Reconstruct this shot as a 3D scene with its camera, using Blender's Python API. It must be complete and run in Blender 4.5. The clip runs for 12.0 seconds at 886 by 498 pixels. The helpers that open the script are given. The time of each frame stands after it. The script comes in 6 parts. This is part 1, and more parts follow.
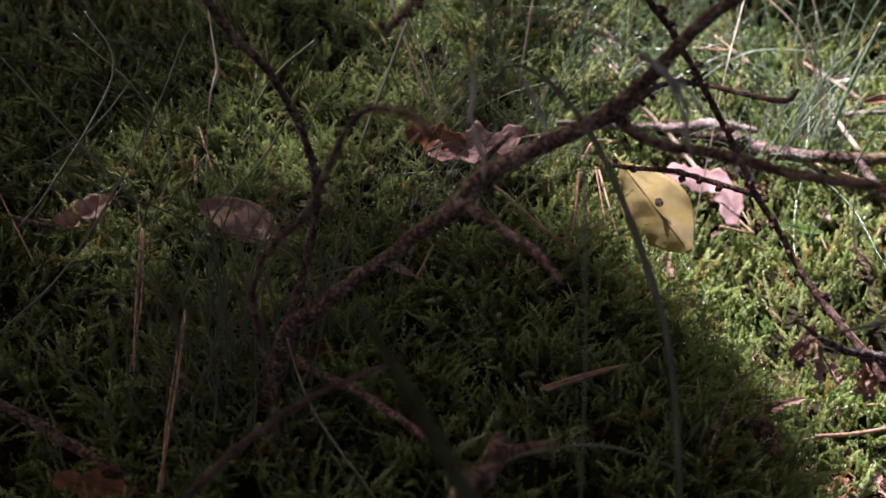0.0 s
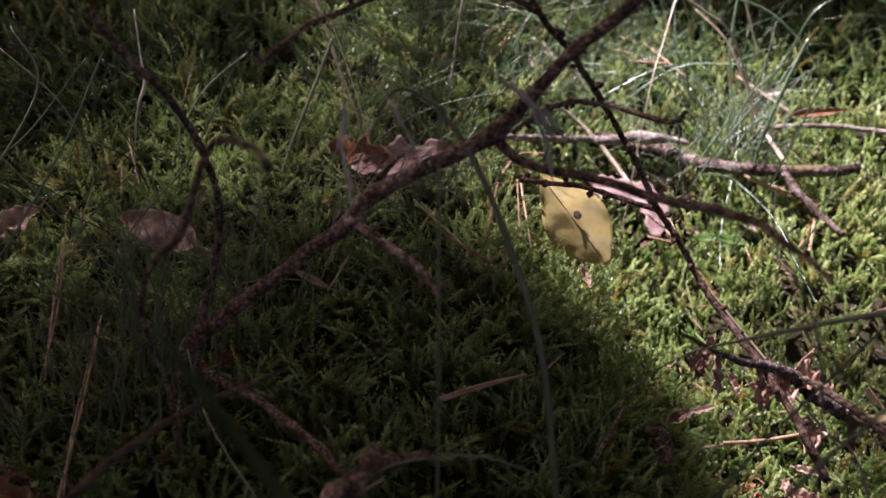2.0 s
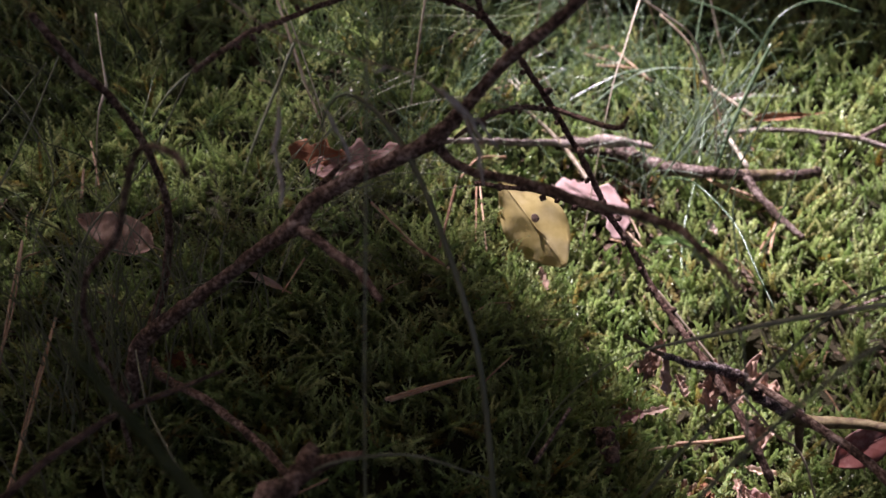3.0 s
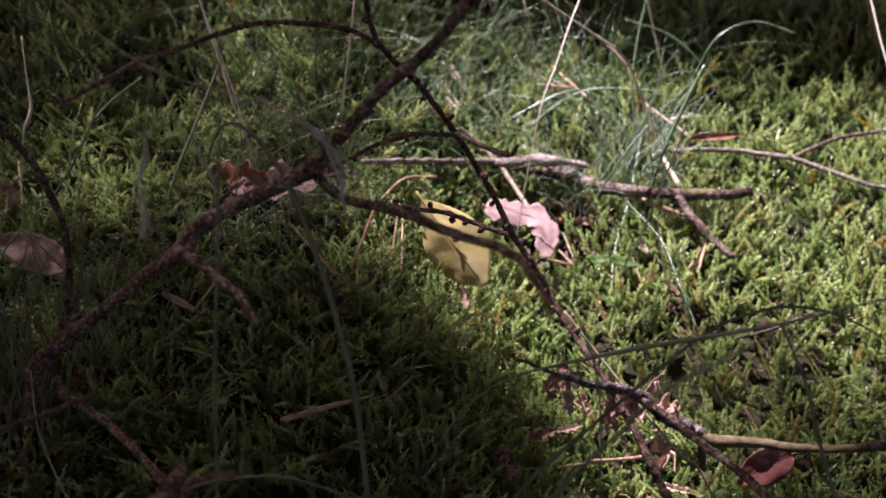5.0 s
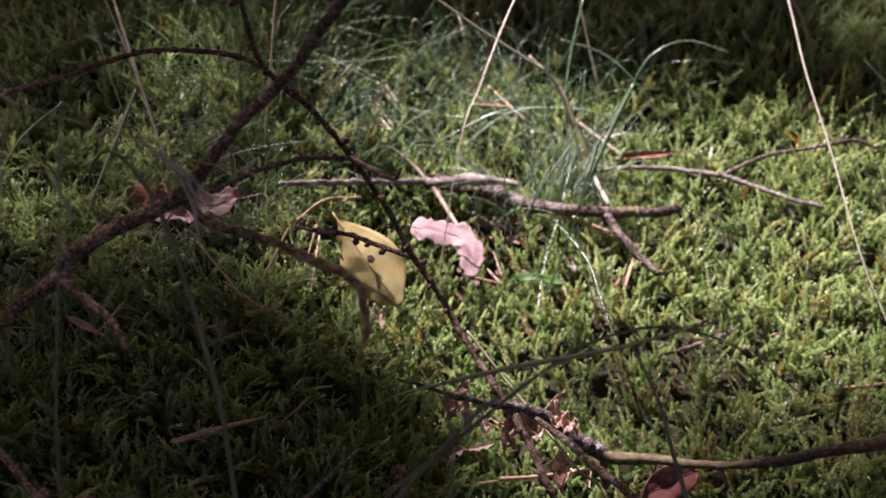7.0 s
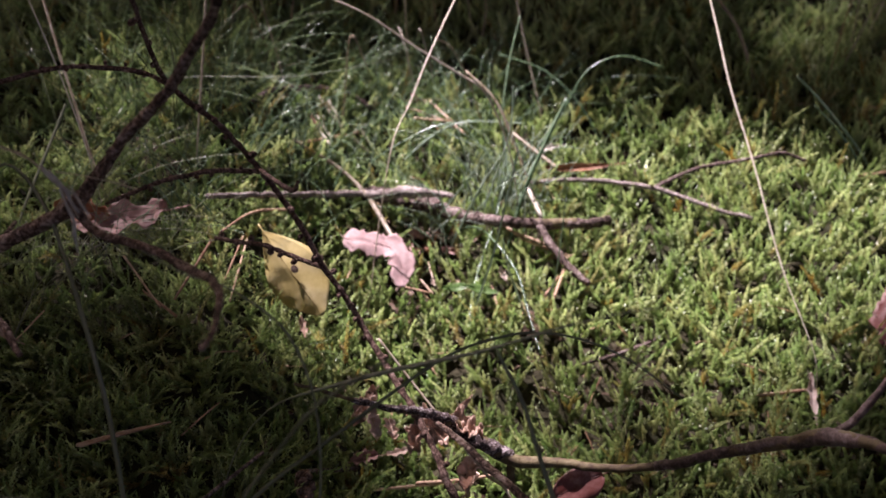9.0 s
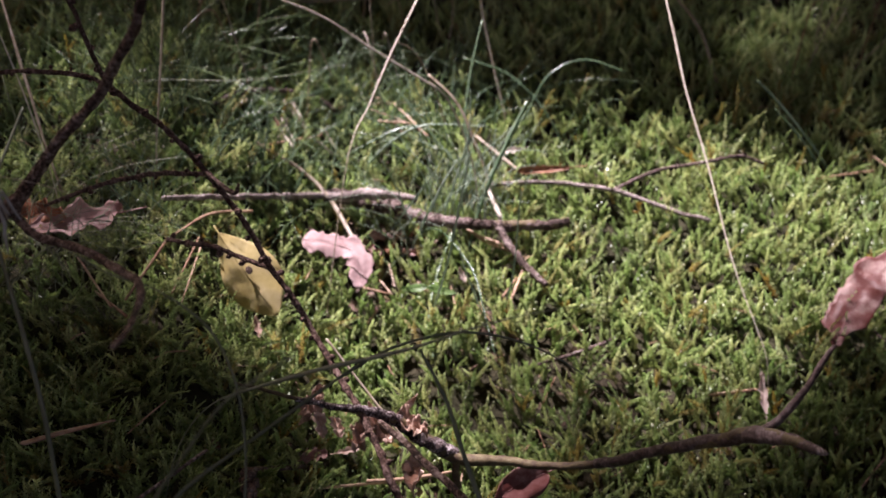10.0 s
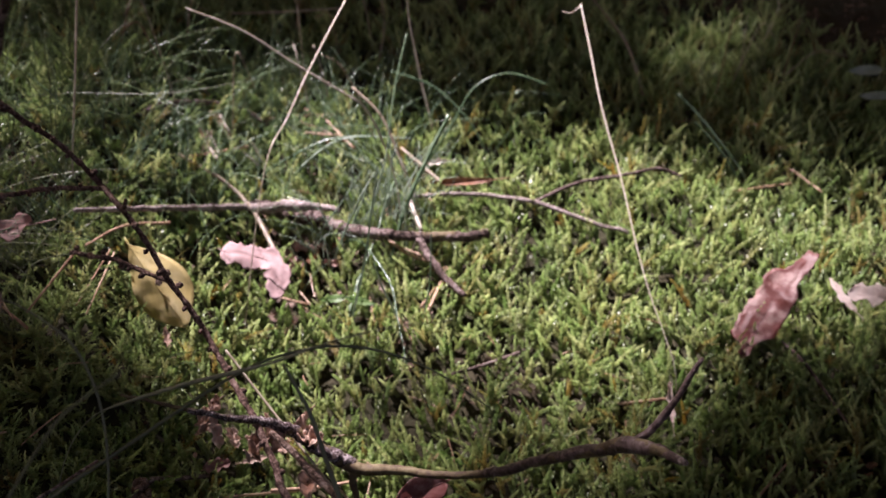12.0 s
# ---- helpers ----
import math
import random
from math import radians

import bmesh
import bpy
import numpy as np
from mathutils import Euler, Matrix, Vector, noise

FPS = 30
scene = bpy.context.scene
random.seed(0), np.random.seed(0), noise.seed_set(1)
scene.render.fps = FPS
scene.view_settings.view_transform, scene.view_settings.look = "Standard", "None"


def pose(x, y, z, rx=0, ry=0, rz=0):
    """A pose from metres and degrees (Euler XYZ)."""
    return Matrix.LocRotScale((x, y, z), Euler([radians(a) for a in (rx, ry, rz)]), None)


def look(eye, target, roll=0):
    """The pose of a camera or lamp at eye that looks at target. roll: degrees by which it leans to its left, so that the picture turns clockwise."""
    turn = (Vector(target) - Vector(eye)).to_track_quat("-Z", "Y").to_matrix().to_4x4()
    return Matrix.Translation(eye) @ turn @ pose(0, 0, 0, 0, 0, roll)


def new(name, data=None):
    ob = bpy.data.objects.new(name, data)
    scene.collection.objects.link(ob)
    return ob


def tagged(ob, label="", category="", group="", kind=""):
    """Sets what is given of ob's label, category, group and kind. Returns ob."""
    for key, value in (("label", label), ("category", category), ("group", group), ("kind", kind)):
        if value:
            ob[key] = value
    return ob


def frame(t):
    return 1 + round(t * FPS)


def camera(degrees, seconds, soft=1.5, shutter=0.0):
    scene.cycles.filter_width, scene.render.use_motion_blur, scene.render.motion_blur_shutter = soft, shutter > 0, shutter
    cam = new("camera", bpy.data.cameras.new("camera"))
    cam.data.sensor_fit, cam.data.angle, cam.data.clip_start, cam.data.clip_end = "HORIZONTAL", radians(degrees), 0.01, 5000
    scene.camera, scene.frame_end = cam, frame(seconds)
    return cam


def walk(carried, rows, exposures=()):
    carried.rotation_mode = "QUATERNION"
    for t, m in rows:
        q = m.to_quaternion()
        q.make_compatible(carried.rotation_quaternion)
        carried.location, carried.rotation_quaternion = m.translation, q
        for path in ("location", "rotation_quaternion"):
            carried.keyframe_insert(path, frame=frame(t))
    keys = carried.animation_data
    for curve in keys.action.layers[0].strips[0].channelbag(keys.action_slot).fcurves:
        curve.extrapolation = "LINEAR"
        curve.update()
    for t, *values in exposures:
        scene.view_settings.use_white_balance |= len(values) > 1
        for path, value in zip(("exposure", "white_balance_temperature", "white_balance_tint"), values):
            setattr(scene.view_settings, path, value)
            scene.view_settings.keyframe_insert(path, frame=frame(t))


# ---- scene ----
cam = camera(44.0, 12.0, 1.5)
cam.data.dof.use_dof, cam.data.dof.focus_distance, cam.data.dof.aperture_fstop = True, 0.56, 12.5
PATH = [
    # seconds, eye x, y, z, yaw, pitch, roll in degrees
    (0.0, 0.0000, 0.0000, 0.4032, 0.00, -38.00, -0.00),
    (0.5, 0.0077, -0.0024, 0.4071, -0.28, -38.05, 0.33),
    (1.0, 0.0160, -0.0046, 0.4111, -0.77, -38.12, 0.68),
    (1.5, 0.0246, -0.0079, 0.4141, -1.06, -38.01, 0.85),
    (2.0, 0.0352, -0.0090, 0.4179, -1.13, -37.96, 0.95),
    (2.5, 0.0447, -0.0123, 0.4206, -1.43, -37.88, 1.22),
    (3.0, 0.0539, -0.0145, 0.4235, -1.76, -37.90, 1.47),
    (5.0, 0.0979, -0.0201, 0.4368, -2.14, -37.44, 1.90),
    (5.5, 0.1113, -0.0212, 0.4392, -2.27, -37.26, 1.93),
    (6.0, 0.1252, -0.0233, 0.4401, -2.29, -36.99, 1.83),
    (6.5, 0.1377, -0.0245, 0.4425, -2.26, -36.85, 1.67),
    (7.0, 0.1469, -0.0249, 0.4456, -2.46, -36.69, 1.64),
    (9.0, 0.1914, -0.0418, 0.4562, -2.91, -36.00, 1.81),
    (9.5, 0.2030, -0.0457, 0.4601, -3.11, -36.01, 1.99),
    (10.0, 0.2174, -0.0509, 0.4630, -3.33, -35.92, 2.09),
    (10.5, 0.2290, -0.0556, 0.4677, -3.77, -35.90, 2.32),
    (11.0, 0.2388, -0.0571, 0.4710, -4.28, -35.86, 2.66),
    (11.5, 0.2489, -0.0577, 0.4736, -4.60, -35.81, 2.92),
    (12.0, 0.2610, -0.0602, 0.4754, -4.92, -35.57, 3.11),
]
walk(cam, [(t, pose(x, y, z, 90 + pitch, 0, yaw) @ pose(0, 0, 0, 0, 0, roll)) for t, x, y, z, yaw, pitch, roll in PATH], [(0.0, 1.8, 6300, 26), (12.0, 1.8, 6300, 26)])

# ---- light ----
SUN_FROM = Vector((-0.35, 0.45, 0.82)).normalized()
sun = new("sun", bpy.data.lights.new("sun", "SUN"))
sun.data.energy, sun.data.angle, sun.data.color = 5.2, radians(0.55), (1.0, 0.965, 0.935)
sun.matrix_world = look(SUN_FROM * 6, (0, 0, 0))
world = bpy.data.worlds.new("forest_sky")
scene.world = world
world.use_nodes = True
sky = world.node_tree.nodes.new("ShaderNodeTexSky")
sky.sky_type, sky.sun_disc = "NISHITA", False
sky.sun_elevation = math.asin(SUN_FROM.z)
sky.sun_rotation = math.atan2(SUN_FROM.x, SUN_FROM.y)
sky.air_density, sky.dust_density, sky.ozone_density = 0.45, 6.0, 0.1
back = world.node_tree.nodes["Background"]
warm = world.node_tree.nodes.new("ShaderNodeMix")
warm.data_type, warm.blend_type = "RGBA", "MULTIPLY"
warm.inputs["Factor"].default_value, warm.inputs[7].default_value = 1.0, (1.04, 0.98, 0.82, 1)
world.node_tree.links.new(sky.outputs[0], warm.inputs[6])
world.node_tree.links.new(warm.outputs[2], back.inputs[0])
back.inputs[1].default_value = 0.040

# ---- materials ----


def material(name, rough=0.7, spec=0.4):
    m = bpy.data.materials.new(name)
    m.use_nodes = True
    b = m.node_tree.nodes["Principled BSDF"]
    b.inputs["Roughness"].default_value = rough
    b.inputs["Specular IOR Level"].default_value = spec
    return m, m.node_tree, b


def ramp(nt, stops):
    r = nt.nodes.new("ShaderNodeValToRGB")
    while len(r.color_ramp.elements) < len(stops):
        r.color_ramp.elements.new(0.5)
    for e, (p, c) in zip(r.color_ramp.elements, stops):
        e.position, e.color = p, (*c, 1)
    return r


def noise_tex(nt, scale, detail=5.0, rough=0.6, stretch=None):
    co = nt.nodes.new("ShaderNodeTexCoord")
    n = nt.nodes.new("ShaderNodeTexNoise")
    n.inputs["Scale"].default_value, n.inputs["Detail"].default_value, n.inputs["Roughness"].default_value = scale, detail, rough
    if stretch:
        mp = nt.nodes.new("ShaderNodeMapping")
        mp.inputs["Scale"].default_value = stretch
        nt.links.new(co.outputs["Object"], mp.inputs[0])
        nt.links.new(mp.outputs[0], n.inputs["Vector"])
    else:
        nt.links.new(co.outputs["Object"], n.inputs["Vector"])
    return n


def add_bump(nt, b, source, strength, distance):
    bump = nt.nodes.new("ShaderNodeBump")
    bump.inputs["Strength"].default_value, bump.inputs["Distance"].default_value = strength, distance
    nt.links.new(source, bump.inputs["Height"])
    nt.links.new(bump.outputs[0], b.inputs["Normal"])


def bark(name, dark, mid, light, scale=900.0, patch=120.0, rough=0.85):
    """Fine scaly bark with lichen-grey patches at a second, larger scale."""
    m, nt, b = material(name, rough, 0.25)
    fine, large = noise_tex(nt, scale, 6, 0.7), noise_tex(nt, patch, 3, 0.6)
    mix = nt.nodes.new("ShaderNodeMath")
    mix.operation = "MULTIPLY_ADD"
    mix.inputs[1].default_value = 0.65
    nt.links.new(fine.outputs["Fac"], mix.inputs[0])
    scaled = nt.nodes.new("ShaderNodeMath")
    scaled.operation = "MULTIPLY"
    scaled.inputs[1].default_value = 0.35
    nt.links.new(large.outputs["Fac"], scaled.inputs[0])
    nt.links.new(scaled.outputs[0], mix.inputs[2])
    r = ramp(nt, [(0.43, dark), (0.51, mid), (0.62, light)])
    nt.links.new(mix.outputs[0], r.inputs[0])
    nt.links.new(r.outputs[0], b.inputs["Base Color"])
    add_bump(nt, b, fine.outputs["Fac"], 0.9, 0.0012)
    return m


def thin_leaf(name, stops, scale, rough=0.5, through_share=0.35, through_tint=1.0, spots=None, use_random=False, spec=0.4, bump=0.4):
    """A leaf surface that lets part of the light through."""
    m, nt, b = material(name, rough, spec)
    n = noise_tex(nt, scale, 5, 0.62)
    r = ramp(nt, stops)
    source = n.outputs["Fac"]
    if use_random:
        info = nt.nodes.new("ShaderNodeObjectInfo")
        a = nt.nodes.new("ShaderNodeMath")
        a.operation = "MULTIPLY_ADD"
        a.inputs[1].default_value, a.inputs[2].default_value = 0.36, -0.18
        nt.links.new(info.outputs["Random"], a.inputs[0])
        s = nt.nodes.new("ShaderNodeMath")
        nt.links.new(a.outputs[0], s.inputs[0])
        nt.links.new(source, s.inputs[1])
        source = s.outputs[0]
    nt.links.new(source, r.inputs[0])
    colour = r.outputs[0]
    if spots:
        n2 = noise_tex(nt, spots[0], 3, 0.5)
        r2 = ramp(nt, [(spots[1], (0, 0, 0)), (spots[1] + 0.06, (1, 1, 1))])
        nt.links.new(n2.outputs["Fac"], r2.inputs[0])
        mx = nt.nodes.new("ShaderNodeMix")
        mx.data_type = "RGBA"
        nt.links.new(r2.outputs[0], mx.inputs["Factor"])
        nt.links.new(colour, mx.inputs[6])
        mx.inputs[7].default_value = (*spots[2], 1)
        colour = mx.outputs[2]
    nt.links.new(colour, b.inputs["Base Color"])
    add_bump(nt, b, n.outputs["Fac"], bump, 0.0008)
    t = nt.nodes.new("ShaderNodeBsdfTranslucent")
    nt.links.new(colour, t.inputs[0])
    mixer = nt.nodes.new("ShaderNodeMixShader")
    mixer.inputs[0].default_value = through_share
    out = nt.nodes["Material Output"]
    nt.links.new(b.outputs[0], mixer.inputs[1])
    nt.links.new(t.outputs[0], mixer.inputs[2])
    nt.links.new(mixer.outputs[0], out.inputs[0])
    return m


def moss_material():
    """Moss shoots: own tint each; growth colour also paints shaded bases and lit tips."""
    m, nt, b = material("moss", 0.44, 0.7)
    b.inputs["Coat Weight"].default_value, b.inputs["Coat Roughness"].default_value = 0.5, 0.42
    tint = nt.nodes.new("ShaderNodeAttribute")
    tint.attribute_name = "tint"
    young_lit = nt.nodes.new("ShaderNodeAttribute")
    young_lit.attribute_name = "young_lit"
    # Old and new growth, with shade between shoots and light on tips painted in.
    old_shaded = ramp(nt, [(0.0, (0.038, 0.046, 0.010)), (0.5, (0.078, 0.082, 0.018)), (0.86, (0.14, 0.118, 0.032)), (1.0, (0.17, 0.09, 0.03))])
    new_growth_lit = ramp(nt, [(0.0, (0.222, 0.33, 0.115)), (0.5, (0.384, 0.484, 0.203)), (0.86, (0.605, 0.665, 0.335)), (1.0, (0.30, 0.24, 0.07))])
    nt.links.new(tint.outputs["Fac"], old_shaded.inputs[0])
    nt.links.new(tint.outputs["Fac"], new_growth_lit.inputs[0])
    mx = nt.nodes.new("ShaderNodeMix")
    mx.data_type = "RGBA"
    nt.links.new(young_lit.outputs["Fac"], mx.inputs["Factor"])
    nt.links.new(old_shaded.outputs[0], mx.inputs[6])
    nt.links.new(new_growth_lit.outputs[0], mx.inputs[7])
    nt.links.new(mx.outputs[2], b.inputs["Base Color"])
    t = nt.nodes.new("ShaderNodeBsdfTranslucent")
    rich = nt.nodes.new("ShaderNodeHueSaturation")
    rich.inputs["Saturation"].default_value, rich.inputs["Value"].default_value = 1.15, 1.1
    nt.links.new(mx.outputs[2], rich.inputs["Color"])
    nt.links.new(rich.outputs[0], t.inputs[0])
    mixer = nt.nodes.new("ShaderNodeMixShader")
    mixer.inputs[0].default_value = 0.45
    nt.links.new(b.outputs[0], mixer.inputs[1])
    nt.links.new(t.outputs[0], mixer.inputs[2])
    nt.links.new(mixer.outputs[0], nt.nodes["Material Output"].inputs[0])
    return m


def soil_material():
    m, nt, b = material("forest_soil", 0.95, 0.2)
    n = noise_tex(nt, 160, 8, 0.7)
    big = noise_tex(nt, 9, 4, 0.6)
    r = ramp(nt, [(0.3, (0.016, 0.013, 0.007)), (0.5, (0.036, 0.028, 0.016)), (0.7, (0.070, 0.050, 0.030))])
    nt.links.new(n.outputs["Fac"], r.inputs[0])
    g = ramp(nt, [(0.4, (0.022, 0.028, 0.010)), (0.6, (0.040, 0.030, 0.017))])
    nt.links.new(big.outputs["Fac"], g.inputs[0])
    mx = nt.nodes.new("ShaderNodeMix")
    mx.data_type = "RGBA"
    mx.inputs["Factor"].default_value = 0.5
    nt.links.new(r.outputs[0], mx.inputs[6])
    nt.links.new(g.outputs[0], mx.inputs[7])
    nt.links.new(mx.outputs[2], b.inputs["Base Color"])
    add_bump(nt, b, n.outputs["Fac"], 0.8, 0.006)
    return m


MOSS = moss_material()
SOIL = soil_material()
BARK_DARK = bark("dark_bark", (0.040, 0.022, 0.016), (0.150, 0.089, 0.067), (0.45, 0.33, 0.28), 560, 120)
BARK_LARCH = bark("larch_bark", (0.036, 0.018, 0.013), (0.130, 0.072, 0.055), (0.32, 0.215, 0.185), 700, 160)
BARK_PALE = bark("bleached_wood", (0.08, 0.058, 0.050), (0.25, 0.195, 0.18), (0.46, 0.39, 0.38), 700, 60)
BARK_LOG = bark("weathered_bark", (0.022, 0.013, 0.010), (0.085, 0.052, 0.044), (0.33, 0.26, 0.245), 420, 45)
BARK_OLIVE = bark("olive_bark", (0.075, 0.045, 0.032), (0.115, 0.082, 0.042), (0.18, 0.14, 0.078), 220, 45, 0.6)
BARK_LICHEN = bark("lichen_bark", (0.022, 0.013, 0.012), (0.085, 0.055, 0.052), (0.55, 0.47, 0.48), 900, 130)
BARK_PLUM = bark("smooth_dark_bark", (0.045, 0.026, 0.023), (0.100, 0.062, 0.056), (0.21, 0.155, 0.15), 300, 60, 0.45)
BARK_BROWN = bark("brown_bark", (0.045, 0.026, 0.02), (0.12, 0.075, 0.06), (0.26, 0.18, 0.15), 700, 80)
STRAW = thin_leaf("straw", [(0.3, (0.30, 0.22, 0.155)), (0.5, (0.43, 0.345, 0.27)), (0.7, (0.56, 0.48, 0.41))], 160, 0.45, 0.2, use_random=True)
STRAW_WHITE = thin_leaf("bleached_straw", [(0.3, (0.46, 0.37, 0.29)), (0.5, (0.58, 0.49, 0.41)), (0.7, (0.68, 0.60, 0.53))], 160, 0.4, 0.2, use_random=True)
NEEDLE = thin_leaf("dry_needle", [(0.3, (0.17, 0.085, 0.05)), (0.5, (0.31, 0.18, 0.115)), (0.7, (0.46, 0.31, 0.22))], 220, 0.5, 0.1, use_random=True)
GRASS = thin_leaf("green_grass", [(0.3, (0.060, 0.075, 0.034)), (0.5, (0.095, 0.115, 0.055)), (0.7, (0.15, 0.165, 0.085))], 60, 0.32, 0.35, use_random=True, spec=0.6, bump=0.1)
GRASS_FRESH = thin_leaf("fresh_grass", [(0.3, (0.10, 0.15, 0.055)), (0.5, (0.15, 0.22, 0.09)), (0.7, (0.23, 0.30, 0.14))], 60, 0.3, 0.4, use_random=True, spec=0.6, bump=0.1)
GRASS_DARK = thin_leaf("dark_grass", [(0.3, (0.15, 0.16, 0.10)), (0.5, (0.20, 0.21, 0.135)), (0.7, (0.26, 0.27, 0.18))], 60, 0.38, 0.25, use_random=True, spec=0.8, bump=0.1)
GRASS_PALE = thin_leaf("glaucous_grass", [(0.3, (0.22, 0.29, 0.21)), (0.5, (0.30, 0.38, 0.29)), (0.7, (0.42, 0.49, 0.41))], 60, 0.3, 0.3, use_random=True, spec=0.6, bump=0.1)
GRASS_BLUE = thin_leaf("blue_green_grass", [(0.3, (0.095, 0.155, 0.085)), (0.5, (0.15, 0.225, 0.13)), (0.7, (0.25, 0.335, 0.215))], 60, 0.26, 0.35, use_random=True, spec=0.6, bump=0.1)
YELLOW = thin_leaf("yellow_leaf", [(0.3, (0.45, 0.34, 0.12)), (0.5, (0.56, 0.44, 0.19)), (0.7, (0.66, 0.54, 0.29))], 70, 0.45, 0.24, spots=(160, 0.82, (0.36, 0.25, 0.10)))
PINK = thin_leaf("bleached_oak_leaf", [(0.3, (0.32, 0.195, 0.19)), (0.5, (0.40, 0.262, 0.258)), (0.7, (0.47, 0.33, 0.325))], 140, 0.6, 0.25, spots=(220, 0.74, (0.30, 0.15, 0.12)), spec=0.25)
BROWN = thin_leaf("brown_oak_leaf", [(0.3, (0.15, 0.06, 0.030)), (0.5, (0.28, 0.12, 0.065)), (0.7, (0.40, 0.20, 0.12))], 150, 0.55, 0.25, spots=(260, 0.68, (0.08, 0.035, 0.02)), use_random=True)
TAN = thin_leaf("tan_leaf", [(0.3, (0.30, 0.18, 0.135)), (0.5, (0.48, 0.32, 0.25)), (0.7, (0.62, 0.46, 0.38))], 170, 0.6, 0.25, spots=(300, 0.66, (0.11, 0.05, 0.03)), use_random=True)
LITTER = thin_leaf("litter", [(0.3, (0.04, 0.022, 0.014)), (0.5, (0.09, 0.050, 0.033)), (0.7, (0.20, 0.125, 0.09))], 260, 0.7, 0.1)
RUST = thin_leaf("rust_leaf", [(0.36, (0.15, 0.038, 0.030)), (0.5, (0.22, 0.085, 0.076)), (0.62, (0.40, 0.25, 0.225))], 60, 0.5, 0.35, spots=(260, 0.78, (0.11, 0.045, 0.035)))
DUSTY = thin_leaf("dusty_oak_leaf", [(0.3, (0.26, 0.14, 0.125)), (0.5, (0.37, 0.215, 0.195)), (0.7, (0.48, 0.31, 0.29))], 130, 0.55, 0.3, spots=(240, 0.76, (0.14, 0.06, 0.045)))
ORANGE = thin_leaf("orange_leaf", [(0.3, (0.19, 0.066, 0.030)), (0.5, (0.30, 0.115, 0.058)), (0.7, (0.39, 0.18, 0.10))], 120, 0.55, 0.3)
CREAM = thin_leaf("cream_leaf", [(0.3, (0.52, 0.38, 0.33)), (0.5, (0.66, 0.53, 0.48)), (0.7, (0.76, 0.65, 0.60))], 120, 0.6, 0.25)
SEEDLING = thin_leaf("seedling_leaf", [(0.3, (0.07, 0.13, 0.03)), (0.5, (0.11, 0.19, 0.05)), (0.7, (0.16, 0.24, 0.08))], 120, 0.4, 0.35)
PALE_GREEN = thin_leaf("pale_leaf", [(0.3, (0.20, 0.26, 0.20)), (0.5, (0.30, 0.36, 0.30)), (0.7, (0.40, 0.45, 0.40))], 90, 0.5, 0.3)
# Surface of the unseen leaves that are added for shade.
SHADE_LEAF = thin_leaf("shade_leaf", [(0.3, (0.20, 0.13, 0.035)), (0.7, (0.32, 0.22, 0.07))], 8, 0.5, 0.4)

# ---- shapes ----


def smooth(a, b, v):
    u = np.clip((v - a) / (b - a), 0, 1)
    return u * u * (3 - 2 * u)


def bumps(x, y):
    """Gentle unevenness of the moss cushions, in metres."""
    return (0.0055 * np.sin(27 * x + 2.1 * np.sin(19 * y)) * np.sin(31 * y + 1.3 + 1.7 * np.sin(23 * x))
            + 0.0065 * np.sin(71 * x + 1.9 * np.sin(53 * y)) * np.sin(64 * y + 0.6 + 1.4 * np.sin(47 * x)))


def height(x, y):
    """The top of the moss: a cushion on one side that falls to a hollow and rises again behind."""
    left = 0.058 + 0.016 * np.exp(-((x + 0.02) ** 2 + (y - 0.28) ** 2) / 0.012)
    right = -0.08 + 0.16 * np.maximum(0, np.minimum(y, 0.85) - 0.53) + 0.09 * np.clip(y - 0.85, 0, 0.6)
    c = 0.155 - 0.17 * (np.clip(y, 0.3, 0.7) - 0.4)
    s = smooth(c - 0.085, c + 0.085, x)
    dent = 0.014 * np.exp(-((x - 0.115) ** 2 + (y - 0.525) ** 2) / 0.0011)
    return left * (1 - s) + right * s + bumps(x, y) - dent


MOSS_DEPTH = 0.025


def part(name, bm, mat, parent=None, label=""):
    me = bpy.data.meshes.new(name)
    bm.to_mesh(me)
    bm.free()
    for p in me.polygons:
        p.use_smooth = True
    ob = new(name, me)
    me.materials.append(mat)
    ob.parent = parent
    if label:
        ob["label"] = label
    return ob


def spline(points, step):
    """Catmull-Rom through (x, y, z, radius) points, resampled at about step metres."""
    p = [np.array(q, float) for q in points]
    p = [2 * p[0] - p[1]] + p + [2 * p[-1] - p[-2]]
    out = []
    for i in range(1, len(p) - 2):
        a, b, c, d = p[i - 1:i + 3]
        n = max(1, int(np.linalg.norm((c - b)[:3]) / step))
        for k in range(n):
            u = k / n
            q = 0.5 * (2 * b + (c - a) * u + (2 * a - 5 * b + 4 * c - d) * u * u + (3 * b - a - 3 * c + d) * u ** 3)
            q[3] = max(q[3], 0.6 * min(b[3], c[3]))
            out.append(q)
    out.append(p[-2])
    return out


